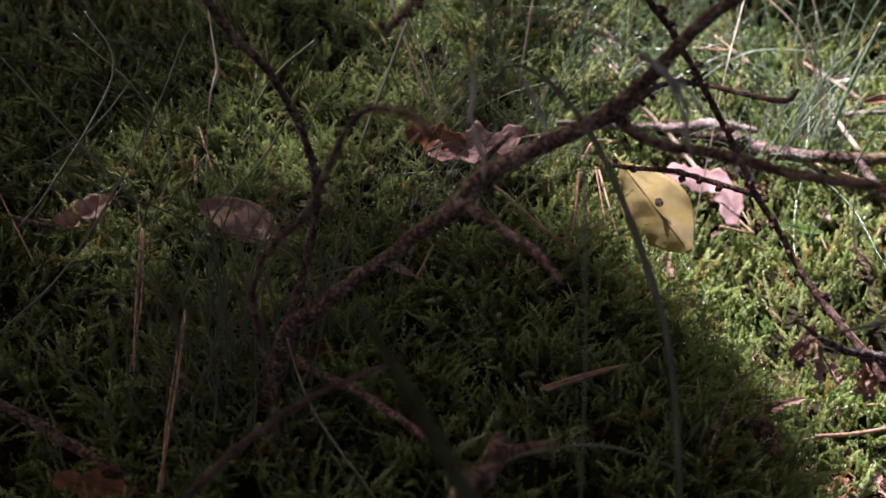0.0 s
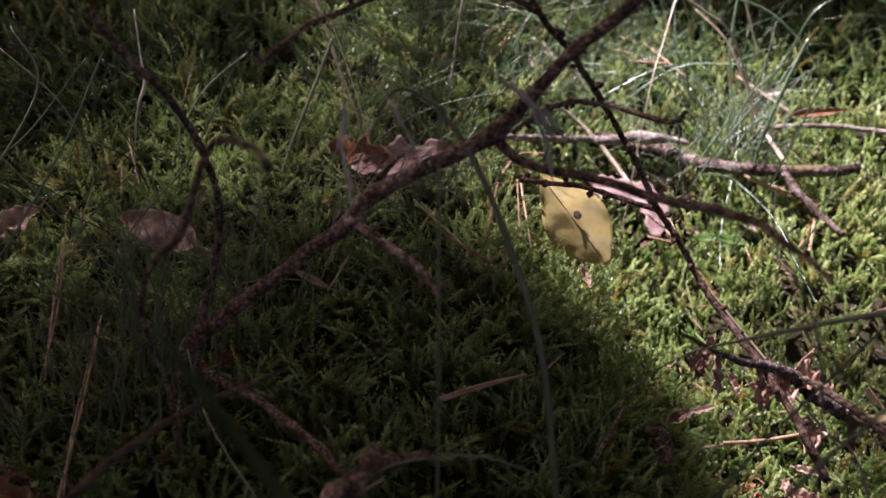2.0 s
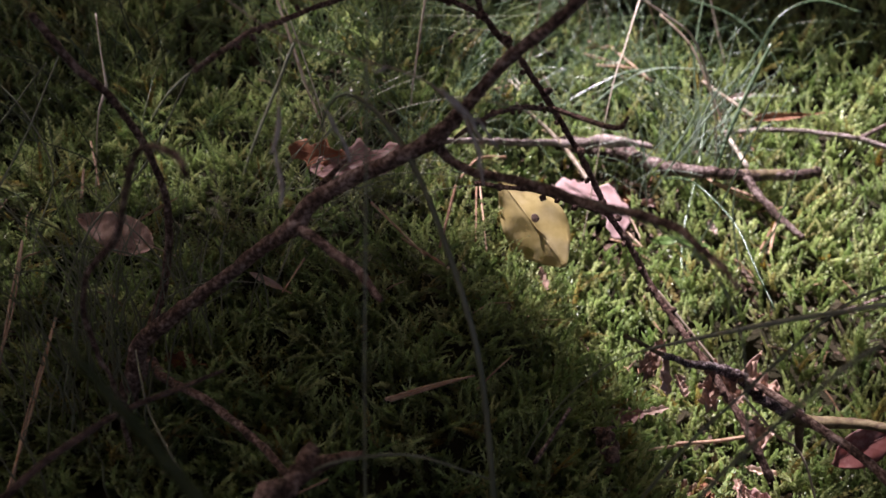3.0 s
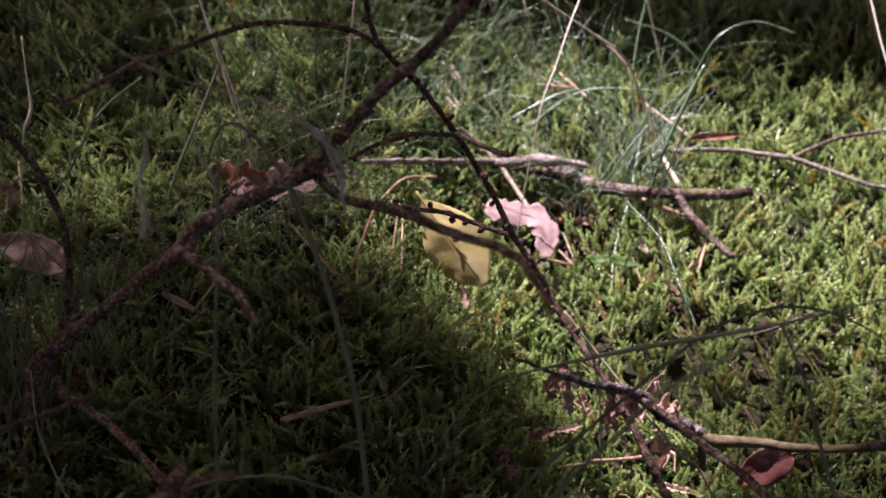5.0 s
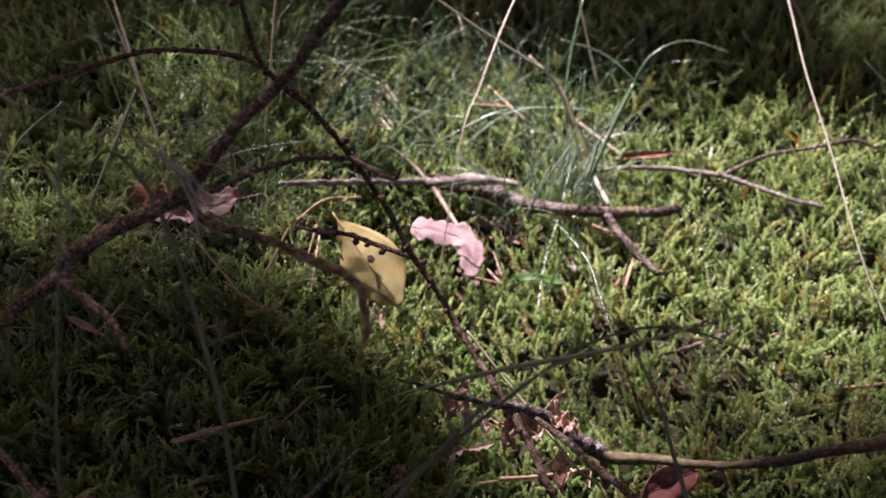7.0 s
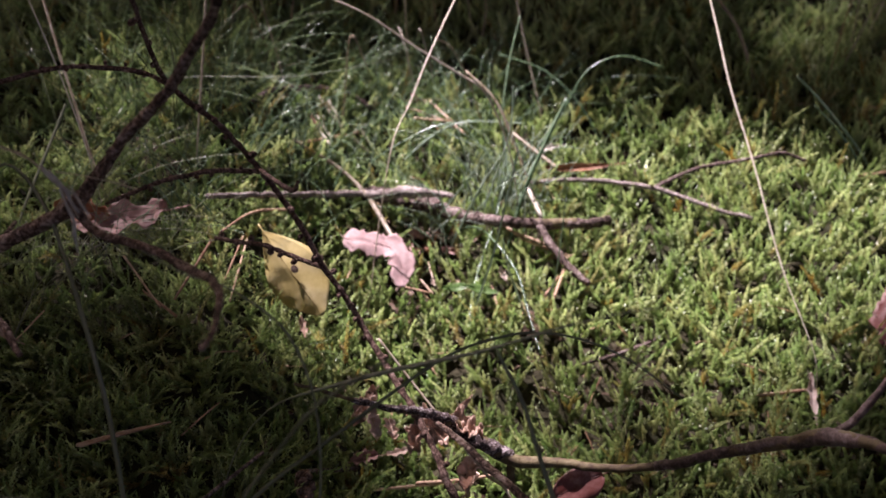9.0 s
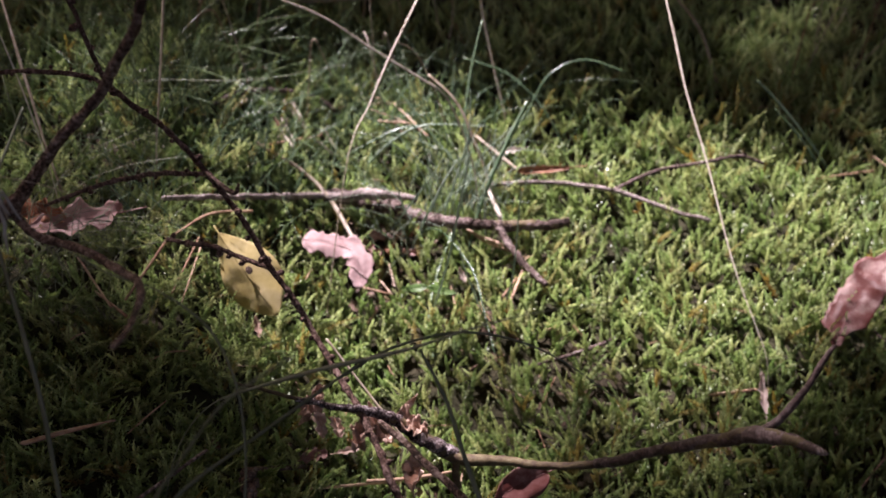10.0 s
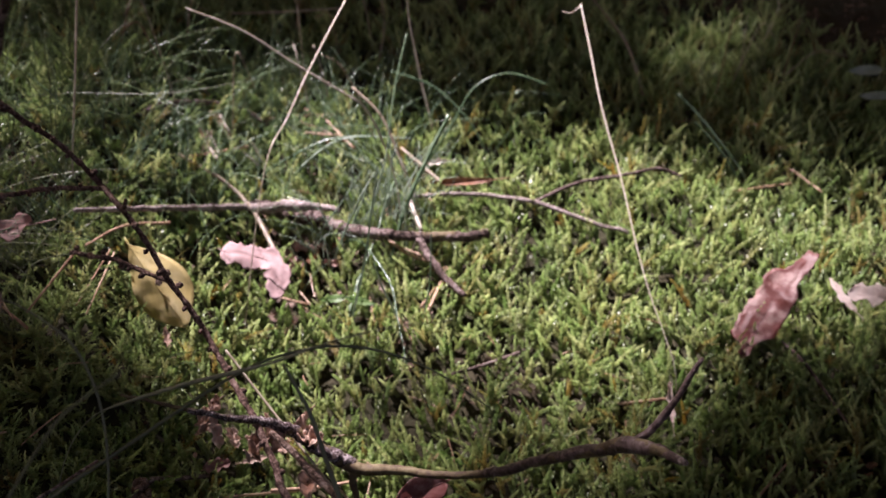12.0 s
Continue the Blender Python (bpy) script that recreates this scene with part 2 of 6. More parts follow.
def tube(points, sides=9, step=0.0022, lumps=0.14, wander=0.0, seed=0, ends=(0.75, 0.35), rings=0.0):
    """A twig along the points, with an uneven round section, slight crooks and closed, blunt ends."""
    rnd = random.Random(seed)
    path = spline(points, step)
    bm = bmesh.new()
    loops, side = [], None
    off = rnd.uniform(0, 90)
    phase = rnd.uniform(0, 6)
    for i, q in enumerate(path):
        a, b = path[max(0, i - 1)][:3], path[min(len(path) - 1, i + 1)][:3]
        way = Vector(b - a).normalized()
        side = (side or way.orthogonal()).normalized()
        side = (side - way * side.dot(way)).normalized()
        up = way.cross(side)
        c = Vector(q[:3])
        if wander:
            c += wander * noise.noise_vector(c * 55 + Vector((off, 0, 0)))
        r = q[3] * (1 + rings * max(0, math.sin(i * 0.9 + phase)) ** 6)
        loop = []
        for k in range(sides):
            ang = 2 * math.pi * k / sides
            d = side * math.cos(ang) + up * math.sin(ang)
            rr = r * (1 + lumps * noise.noise(c * 260 + d * 0.9 + Vector((off, 0, 0))) + 0.22 * lumps * noise.noise(c * 900 + d * 2))
            loop.append(bm.verts.new(c + d * rr))
        loops.append(loop)
    for l0, l1 in zip(loops, loops[1:]):
        for k in range(sides):
            bm.faces.new((l0[k], l0[(k + 1) % sides], l1[(k + 1) % sides], l1[k]))
    for loop, q, nxt, k in ((loops[0], path[0], path[1], ends[0]), (loops[-1], path[-1], path[-2], ends[1])):
        tip = bm.verts.new(Vector(q[:3]) + Vector(q[:3] - nxt[:3]).normalized() * q[3] * k)
        for j in range(sides):
            bm.faces.new((loop[j], loop[(j + 1) % sides], tip))
    bmesh.ops.recalc_face_normals(bm, faces=bm.faces)
    return bm


def strip(points, step=0.004, fold=0.35, twist=0.0, seed=0, facing=None):
    """A grass blade: a tapering strip, folded along its middle, that may twist."""
    rnd = random.Random(seed)
    path = spline(points, step)
    bm = bmesh.new()
    rows = []
    turn = rnd.uniform(-0.6, 0.6)
    n = len(path)
    for i, q in enumerate(path):
        a, b = path[max(0, i - 1)][:3], path[min(n - 1, i + 1)][:3]
        way = Vector(b - a).normalized()
        flat = Vector(facing or (0.15, -0.75, 0.64))
        side = way.cross(flat)
        side = (side if side.length > 0.05 else way.orthogonal()).normalized()
        ang = turn + twist * i / n
        out = side.cross(way).normalized()
        s2 = side * math.cos(ang) + out * math.sin(ang)
        o2 = out * math.cos(ang) - side * math.sin(ang)
        c = Vector(q[:3])
        rows.append([bm.verts.new(c - s2 * q[3]), bm.verts.new(c - o2 * q[3] * fold), bm.verts.new(c + s2 * q[3]), bm.verts.new(c + o2 * 0.00022 - o2 * q[3] * fold * 0.2)])
    for r0, r1 in zip(rows, rows[1:]):
        for k in range(4):
            bm.faces.new((r0[k], r0[(k + 1) % 4], r1[(k + 1) % 4], r1[k]))
    bm.faces.new(rows[0])
    bm.faces.new(rows[-1][::-1])
    bmesh.ops.recalc_face_normals(bm, faces=bm.faces)
    return bm


def to_ground(points, sink=0.012):
    """Prolongs a blade from its first point down into the moss."""
    p0, p1 = np.array(points[0]), np.array(points[1])
    way = (p0 - p1)[:3]
    way = way / np.linalg.norm(way)
    q = p0.copy()
    extra = []
    for _ in range(14):
        way = way * 0.72 + np.array((0, 0, -1.0)) * 0.28
        way /= np.linalg.norm(way)
        q = q.copy()
        q[:3] += way * 0.025
        extra.append(tuple(q))
        if q[2] < height(q[0], q[1]) - sink:
            break
    return extra[::-1] + [tuple(p) for p in points]


def bud_mesh(rnd, size):
    """A dry larch short shoot: a squat barrel of scales."""
    bm = bmesh.new()
    bmesh.ops.create_uvsphere(bm, u_segments=9, v_segments=7, radius=size)
    for v in bm.verts:
        k = 1 + 0.18 * math.sin(v.co.z / size * 9) + 0.22 * noise.noise(v.co * 700 + Vector((rnd.uniform(0, 50), 0, 0)))
        v.co.x *= k * 0.85
        v.co.y *= k * 0.85
        v.co.z *= 1.25
    return bm


def leaf_outline(kind, u, side, rnd_phase):
    """Half width of a leaf, as a share of its greatest, at u from stalk (0) to tip (1)."""
    if kind == "oval":
        return max(0.0, math.sin(math.pi * u ** 0.85)) ** 0.72 * (1 - 0.25 * u)
    if kind == "ovate":
        return max(0.0, math.sin(math.pi * u ** 1.12)) ** 0.88
    if kind == "long":
        return max(0.0, math.sin(math.pi * u)) ** 0.6
    if kind == "blunt":
        w = min(1.0, (u / 0.10) ** 0.5, ((1 - u) / 0.12) ** 0.5) * (1 - 0.25 * u)
        notch = noise.noise(Vector((u * 9, side * 5, rnd_phase))) + 0.6 * noise.noise(Vector((u * 23, side * 5, rnd_phase))) + 0.3 * noise.noise(Vector((u * 60, side * 5, rnd_phase)))
        return w * (0.88 + 0.42 * notch)
    if kind == "torn":
        w = float(0.30 + 0.12 * min(u / 0.1, 1) + 0.58 * smooth(0.24, 0.36, u + 0.05 * side) - 0.68 * smooth(0.80, 0.88, u - 0.03 * side)) * min(1.0, ((1 - u) / 0.06) ** 0.5)
        return w * (0.92 + 0.16 * noise.noise(Vector((u * 22, side * 5, rnd_phase))) + 0.10 * noise.noise(Vector((u * 60, side * 5, rnd_phase))))
    if kind == "ragged":
        w = max(0.0, math.sin(math.pi * u)) ** 0.5
        return w * (0.78 + 0.22 * math.sin(19 * u + 4 * side + rnd_phase)) * (0.9 + 0.1 * math.sin(43 * u + rnd_phase))
    w = max(0.0, math.sin(math.pi * u ** 0.8)) ** 0.55
    lobes = math.sin(math.pi * (4.3 * u + 0.22 * side + 0.35 * math.sin(5 * u + rnd_phase)) + rnd_phase * side) ** 2
    return w * (0.60 + 0.40 * lobes) * (0.92 + 0.08 * math.sin(37 * u + rnd_phase))


def leaf(name, spec, mat, kind, label, category="fallen leaf", curl=0.15, wave=0.1, bend=0.1, sway=0.0, hook=0.0, crumple=0.0, fold=0.0, seed=0, stalk=0.25, thick=0.00045, group=""):
    """One leaf as a thin solid sheet with a raised midrib; spec: centre, axis, face direction, length, width."""
    x, y, z, ax, ay, az, nx, ny, nz, length, width = spec
    axis, face = Vector((ax, ay, az)).normalized(), Vector((nx, ny, nz)).normalized()
    side = axis.cross(face).normalized()
    face = side.cross(axis)
    rnd = random.Random(seed)
    ph = rnd.uniform(0, 6)
    rows, cols = 30, 13
    bm = bmesh.new()

    def centre(u):
        k = min(max(u / 0.62, 0.0), max((1 - u) / 0.38, 0.0), 1.0)
        return axis * ((u - 0.5) * length) + side * (hook * length * math.sin(k * math.pi / 2) ** 1.3 + sway * width * math.sin(2 * math.pi * min(max(u, 0), 1) + 0.6))
    top, low = [], []
    for layer, rows_of in ((0, top), (1, low)):
        for i in range(rows + 1):
            u = i / rows
            line = []
            for j in range(cols):
                v = 2 * j / (cols - 1) - 1
                w = leaf_outline(kind, 0.012 + 0.976 * u, 1 if v > 0 else -1, ph) * width / 2
                a = (u - 0.5) * length
                s = v * w
                h = curl * width * (abs(v) ** 1.7) * (0.7 + 0.3 * math.sin(3 * u + ph)) * (1 if v > 0 else 0.8)
                h += wave * width * noise.noise(Vector((a * 70 + ph, s * 90, seed * 3.1))) * (0.3 + abs(v))
                h += fold * abs(v) * w
                h += crumple * width * (noise.noise(Vector((a * 260 + ph, s * 260, seed * 1.7))) + 0.5 * noise.noise(Vector((a * 600, s * 600 + ph, seed * 2.3))))
                h += bend * length * (u - 0.5) ** 2 * 2
                if kind == "torn":
                    h += 0.0050 * (1 - float(smooth(0.455, 0.470, u + 0.02 * v))) - 0.0025 * float(smooth(0.62, 0.65, u - 0.05 * v)) * (v < 0.2)
                vein = 0.00025 * abs(math.sin(u * 26 + abs(v) * 5)) - 0.0004 * math.exp(-(v * 9) ** 2)
                local = (centre(min(1, u + 0.05)) - centre(max(0, u - 0.05))).normalized().cross(face).normalized()
                c = Vector((x, y, z)) + centre(u) + local * s + face * (h + vein - layer * thick)
                line.append(bm.verts.new(c))
            rows_of.append(line)
    for i in range(rows):
        for j in range(cols - 1):
            bm.faces.new((top[i][j], top[i][j + 1], top[i + 1][j + 1], top[i + 1][j]))
            bm.faces.new((low[i][j], low[i + 1][j], low[i + 1][j + 1], low[i][j + 1]))
        for j, flip in ((0, False), (cols - 1, True)):
            f = (top[i][j], top[i + 1][j], low[i + 1][j], low[i][j])
            bm.faces.new(f[::-1] if flip else f)
    for i, flip in ((0, False), (rows, True)):
        for j in range(cols - 1):
            f = (top[i][j], low[i][j], low[i][j + 1], top[i][j + 1])
            bm.faces.new(f[::-1] if flip else f)
    bmesh.ops.recalc_face_normals(bm, faces=bm.faces)
    thing = new(name)
    thing.location = (x, y, z)
    blade = part("blade", bm, mat, thing)
    blade.location = (-x, -y, -z)

    def on_axis(u, lift):
        h = bend * length * (u - 0.5) ** 2 * 2 + lift
        return tuple(Vector((x, y, z)) + centre(u) + face * h)
    rib_r = max(0.0004, width * 0.011)
    rib = [(*on_axis(u, -0.0002), rib_r * (1.1 - 0.7 * max(0, u))) for u in (-stalk, -stalk * 0.5, 0, 0.15, 0.3, 0.45, 0.6, 0.75, 0.9)]
    m = part("midrib", tube(rib, 5, 0.004, 0.1, seed=seed), mat, thing)
    m.location = (-x, -y, -z)
    return tagged(thing, label, category, group)


# ---- ground ----


def ground_sheet():
    def axis(lo, hi, step, far):
        mid = list(np.arange(lo, hi + 1e-6, step))
        out, d = [], step
        while d < far:
            d *= 1.45
            out.append(d)
        reach = np.cumsum(out)
        return [lo - v for v in reach[::-1]] + mid + [hi + v for v in reach]
    xs, ys = np.array(axis(-0.6, 1.2, 0.012, 12)), np.array(axis(0.0, 1.5, 0.012, 12))
    gx, gy = np.meshgrid(xs, ys)
    gz = height(gx, gy) - MOSS_DEPTH + 0.003 * np.sin(gx * 210 + 3 * np.sin(gy * 170)) * np.sin(gy * 190)
    n, m = gx.shape
    me = bpy.data.meshes.new("ground")
    idx = np.arange(n * m).reshape(n, m)
    faces = np.stack([idx[:-1, :-1], idx[:-1, 1:], idx[1:, 1:], idx[1:, :-1]], -1).reshape(-1, 4)
    me.from_pydata(np.stack([gx, gy, gz], -1).reshape(-1, 3).tolist(), [], faces.tolist())
    for p in me.polygons:
        p.use_smooth = True
    me.materials.append(SOIL)
    return tagged(new("ground", me), "dark damp forest soil under the moss", "ground", kind="structure")


ground_sheet()

# ---- moss ----


def moss_carpet():
    """Many leafy shoots, each a bent stem clad in small pointed leaves."""
    rng = np.random.default_rng(7)
    gx, gy = np.meshgrid(np.arange(-0.45, 1.08, 0.0147), np.arange(0.12, 1.45, 0.0147))
    tries = gx.size
    cx, cy = gx.ravel() + rng.uniform(-0.007, 0.007, tries), gy.ravel() + rng.uniform(-0.007, 0.007, tries)
    keep = (cx > -0.25 - 0.30 * (cy - 0.25)) & (cx < 0.72 + 0.32 * (cy - 0.4))
    density = np.clip(0.86 + 0.26 * np.sin(14 * cx + 2 * np.sin(11 * cy)) * np.sin(17 * cy + 1.5 * np.sin(9 * cx)), 0.1, 1.0)
    # Bare hollows under the log and behind the far edge of the cushion.
    for hx, hy, r, k in ((0.20, 0.665, 0.035, 0.8), (0.225, 0.635, 0.03, 0.75), (0.285, 0.60, 0.02, 0.8), (0.365, 0.560, 0.030, 0.97), (0.58, 0.43, 0.07, 0.4), (0.23, 0.40, 0.03, 0.4), (0.30, 0.545, 0.024, 0.85), (0.262, 0.515, 0.018, 0.8), (0.335, 0.49, 0.022, 0.7)):
        density *= 1 - k * np.exp(-((cx - hx) ** 2 + (cy - hy) ** 2) / (r * r))
    far = smooth(0.98, 1.12, cy + 0.07 * np.sin(9 * cx) + 0.04 * np.sin(31 * cx + 2)) * smooth(0.15, 0.4, cx)
    density *= 1 - 0.96 * far
    keep &= rng.uniform(0, 1, tries) < density
    cx, cy = cx[keep], cy[keep]
    # Each cushion holds a handful of shoots that splay from its middle.
    size = rng.integers(4, 7, len(cx))
    fine = (1 - smooth(0.09, 0.19, cx)) * (1 - smooth(0.60, 0.75, cy))
    size += (3.6 * fine).astype(int)
    own = np.repeat(np.arange(len(cx)), size)
    n = len(own)
    away = rng.normal(0, 0.0078, (n, 2))
    x, y = cx[own] + away[:, 0], cy[own] + away[:, 1]
    patch, fine = rng.normal(0, 1, len(cx))[own], fine[own]
    z = height(x, y) - MOSS_DEPTH
    clump = np.sin(190 * x + 2 * np.sin(120 * y)) * np.sin(165 * y + 1.7 * np.sin(140 * x))
    length = rng.uniform(0.022, 0.048, n) * (1 + 0.20 * np.clip(patch, -1.5, 1.6)) * (1 + 0.22 * clump) * (1 - 0.30 * fine) * (1 - 5 * np.hypot(*away.T))
    length = np.maximum(length, 0.020)
    head = np.arctan2(away[:, 1], away[:, 0]) + rng.normal(0, 0.7, n)
    lean = np.abs(0.04 + (6 + 4 * fine) * np.hypot(*away.T) + rng.normal(0, 0.14, n)).clip(0, 0.75)
    drift = (0.2 * rng.normal(0, 1, (len(cx), 2)) + (-0.10, 0.04))[own]
    stem = np.stack([np.cos(head) * np.sin(lean) + drift[:, 0], np.sin(head) * np.sin(lean) + drift[:, 1], np.cos(lean)], -1)
    stem /= np.linalg.norm(stem, axis=1, keepdims=True)
    curve = (0.26 + 0.32 * fine)[:, None] * rng.normal(0, 1, (n, 3)) * (1, 1, 0.1) + (0.34 + 0.21 * fine)[:, None] * np.stack([np.cos(head), np.sin(head), 0 * head - 0.45], -1)
    e1 = np.cross(stem, (0.31, 0.87, 0.11))
    e1 /= np.linalg.norm(e1, axis=1, keepdims=True)
    e2 = np.cross(stem, e1)
    root = np.stack([x, y, z], -1)
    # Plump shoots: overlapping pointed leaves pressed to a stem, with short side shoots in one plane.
    verts, young_lit, tints, normals = [], [], [], []
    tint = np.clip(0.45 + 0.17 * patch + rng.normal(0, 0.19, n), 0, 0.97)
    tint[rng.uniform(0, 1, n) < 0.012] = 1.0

    def shoots(root, stem, curve, length, radius, reach, levels, around, start, low, high, shade, flare=1.0):
        count = len(root)
        e1 = np.cross(stem, (0.31, 0.87, 0.11))
        e1 /= np.linalg.norm(e1, axis=1, keepdims=True)
        e2 = np.cross(stem, e1)
        for k in range(levels):
            u = start + (1 - start) * (k + 0.3) / levels
            c = root + length[:, None] * u * (stem + curve * u * 0.5)
            way = stem + curve * u
            way /= np.linalg.norm(way, axis=1, keepdims=True)
            slim = (1.0 - 0.72 * u ** 3) * (0.75 + 0.25 * min(1, u * 2.5))
            for j in range(around):
                a = (2 * np.pi * (j / around) + 1.15 * k + rng.uniform(-0.3, 0.3, count))[:, None]
                d = np.cos(a) * e1 + np.sin(a) * e2
                t = np.sin(a) * e1 - np.cos(a) * e2
                r = radius * slim * rng.uniform(0.85, 1.15, count)[:, None]
                tri = np.stack([c + d * r * 0.40 + t * r * 0.95, c + d * r * 0.40 - t * r * 0.95,
                                c + d * r * flare * rng.uniform(0.9, 1.3, count)[:, None] + way * reach * rng.uniform(0.85, 1.2, count)[:, None]], 1)
                verts.append(tri.astype(np.float32))
                out = d + way * 0.35 + 0.12 * rng.normal(0, 1, (count, 3))
                normals.append(np.repeat((out / np.linalg.norm(out, axis=1, keepdims=True)).astype(np.float32), 3, 0))
                # Growth rises to the tip, along with its painted shade and light.
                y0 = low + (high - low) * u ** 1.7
                young_lit.append(np.tile(np.array((y0, y0, min(1.0, y0 + 0.14)), np.float32), count))
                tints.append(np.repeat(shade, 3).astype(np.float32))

    radius = (rng.uniform(0.0014, 0.0025, n) * (1 - 0.45 * fine))[:, None]
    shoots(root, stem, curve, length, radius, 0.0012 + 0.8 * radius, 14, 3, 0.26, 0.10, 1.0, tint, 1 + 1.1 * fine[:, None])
    for k in range(2):
        u = 0.40 + 0.44 * k / 2 + rng.uniform(-0.03, 0.05, n)
        c = root + (length * u)[:, None] * (stem + curve * u[:, None] * 0.5)
        way = stem + curve * u[:, None]
        way /= np.linalg.norm(way, axis=1, keepdims=True)
        across = np.cross(way, e2) * (1 if k % 2 else -1) + 0.35 * rng.normal(0, 1, (n, 3))
        out = across * 0.65 + way * 0.8
        out /= np.linalg.norm(out, axis=1, keepdims=True)
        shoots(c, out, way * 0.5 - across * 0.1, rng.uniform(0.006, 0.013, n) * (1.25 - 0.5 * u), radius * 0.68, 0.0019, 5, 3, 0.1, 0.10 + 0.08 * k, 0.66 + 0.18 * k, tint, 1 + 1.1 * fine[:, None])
    # Coarser, sparser moss over the ground farther out.
    fx, fy = rng.uniform(-1.5, 2.2, 26000), rng.uniform(-1.1, 2.6, 26000)
    out = ((fx < -0.25 - 0.30 * (fy - 0.25)) | (fx > 0.72 + 0.32 * (fy - 0.4)) | (fy < 0.12) | (fy > 1.45)) & (fy < 1.3 + 0.4 * np.sin(3 * fx))
    fx, fy = fx[out], fy[out]
    m = len(fx)
    lean = rng.normal(0, 0.35, (m, 2))
    up = np.stack([lean[:, 0], lean[:, 1], np.ones(m)], -1)
    up /= np.linalg.norm(up, axis=1, keepdims=True)
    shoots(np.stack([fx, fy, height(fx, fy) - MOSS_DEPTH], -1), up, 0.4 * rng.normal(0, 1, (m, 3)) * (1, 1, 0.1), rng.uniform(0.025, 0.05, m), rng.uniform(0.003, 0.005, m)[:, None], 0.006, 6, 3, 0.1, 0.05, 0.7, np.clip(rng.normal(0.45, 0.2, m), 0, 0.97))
    verts = np.concatenate(verts)
    count = len(verts)
    me = bpy.data.meshes.new("moss")
    me.vertices.add(count * 3)
    me.vertices.foreach_set("co", verts.reshape(-1))
    me.loops.add(count * 3)
    me.loops.foreach_set("vertex_index", np.arange(count * 3, dtype=np.int32))
    me.polygons.add(count)
    me.polygons.foreach_set("loop_start", np.arange(0, count * 3, 3, dtype=np.int32))
    me.polygons.foreach_set("use_smooth", np.ones(count, bool))
    me.update(calc_edges=True)
    me.normals_split_custom_set_from_vertices(np.concatenate(normals))
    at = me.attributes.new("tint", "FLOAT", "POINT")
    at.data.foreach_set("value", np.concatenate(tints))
    at = me.attributes.new("young_lit", "FLOAT", "POINT")
    at.data.foreach_set("value", np.concatenate(young_lit))
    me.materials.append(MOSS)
    return tagged(new("moss", me), "thick carpet of fresh green feathery moss", "moss", kind="stuff")


moss_carpet()

# ---- fallen branches and twigs ----


TWIG_PARTS = {}


def twig_thing(name, label, pieces, mat, place=None, category="branch", group=""):
    """pieces: part name, points, options."""
    thing = new(name)
    p0 = pieces[0][1][0]
    thing.location = place or p0[:3]
    for i, (pname, pts, opts) in enumerate(pieces):
        o = dict(seed=i * 7 + len(pts))
        o.update(opts)
        slim = o.pop("slim", 1.0)
        pts = [(*q[:3], q[3] * slim) for q in pts]
        use = o.pop("mat", mat)
        lab = o.pop("label", "")
        ob = part(pname, tube(pts, **o), use, thing, lab)
        ob.location = [-v for v in thing.location]
        TWIG_PARTS.setdefault(name, []).append(ob)
    return tagged(thing, label, category, group)


def knot_at(points, i, half, r):
    """A short swelling round one point of a stem."""
    c = np.array(points[i][:3])
    w = np.array(points[i + 1][:3]) - np.array(points[i - 1][:3])
    w = w / np.linalg.norm(w)
    return [(*(c + w * half * k), r * s) for k, s in ((-1, 0.72), (-0.4, 0.96), (0.3, 1.0), (1, 0.7))]


MAIN = [(-0.0637, 0.3283, 0.1004, 0.0042), (-0.0474, 0.3268, 0.1206, 0.00369), (-0.0326, 0.3259, 0.1342, 0.00304), (-0.0093, 0.327, 0.1544, 0.00311), (0.0066, 0.3288, 0.1675, 0.00347), (0.0127, 0.331, 0.1752, 0.00365), (0.0233, 0.3324, 0.1838, 0.00332), (0.042, 0.3319, 0.1942, 0.00326), (0.06, 0.3313, 0.2059, 0.00349), (0.0704, 0.3326, 0.2185, 0.00305), (0.0838, 0.3328, 0.2356, 0.00278), (0.1019, 0.3286, 0.2563, 0.00267), (0.1159, 0.3224, 0.2775, 0.00254), (0.1304, 0.3106, 0.3049, 0.00219), (0.1433, 0.2923, 0.3343, 0.00182)]
CURVED = [(-0.0849, 0.3504, 0.2447, 0.00202), (-0.0754, 0.3522, 0.2251, 0.0021), (-0.0639, 0.356, 0.2078, 0.00199), (-0.0554, 0.3588, 0.1836, 0.00207), (-0.0511, 0.3608, 0.1636, 0.00195), (-0.0525, 0.363, 0.1362, 0.00223), (-0.0619, 0.3673, 0.0984, 0.00257), (-0.0716, 0.3715, 0.0709, 0.00312)]
BASE = [(-0.0692, 0.356, 0.0677, 0.00334), (-0.0591, 0.3416, 0.0711, 0.0025), (-0.0413, 0.3229, 0.0794, 0.00204), (-0.0196, 0.2979, 0.0887, 0.00193), (-0.0046, 0.2781, 0.0942, 0.00185), (0.0092, 0.2576, 0.0987, 0.00177)]
foot = (MAIN[0][0] - 0.012, MAIN[0][1] + 0.004, float(height(MAIN[0][0], MAIN[0][1])) - 0.012, 0.0045)
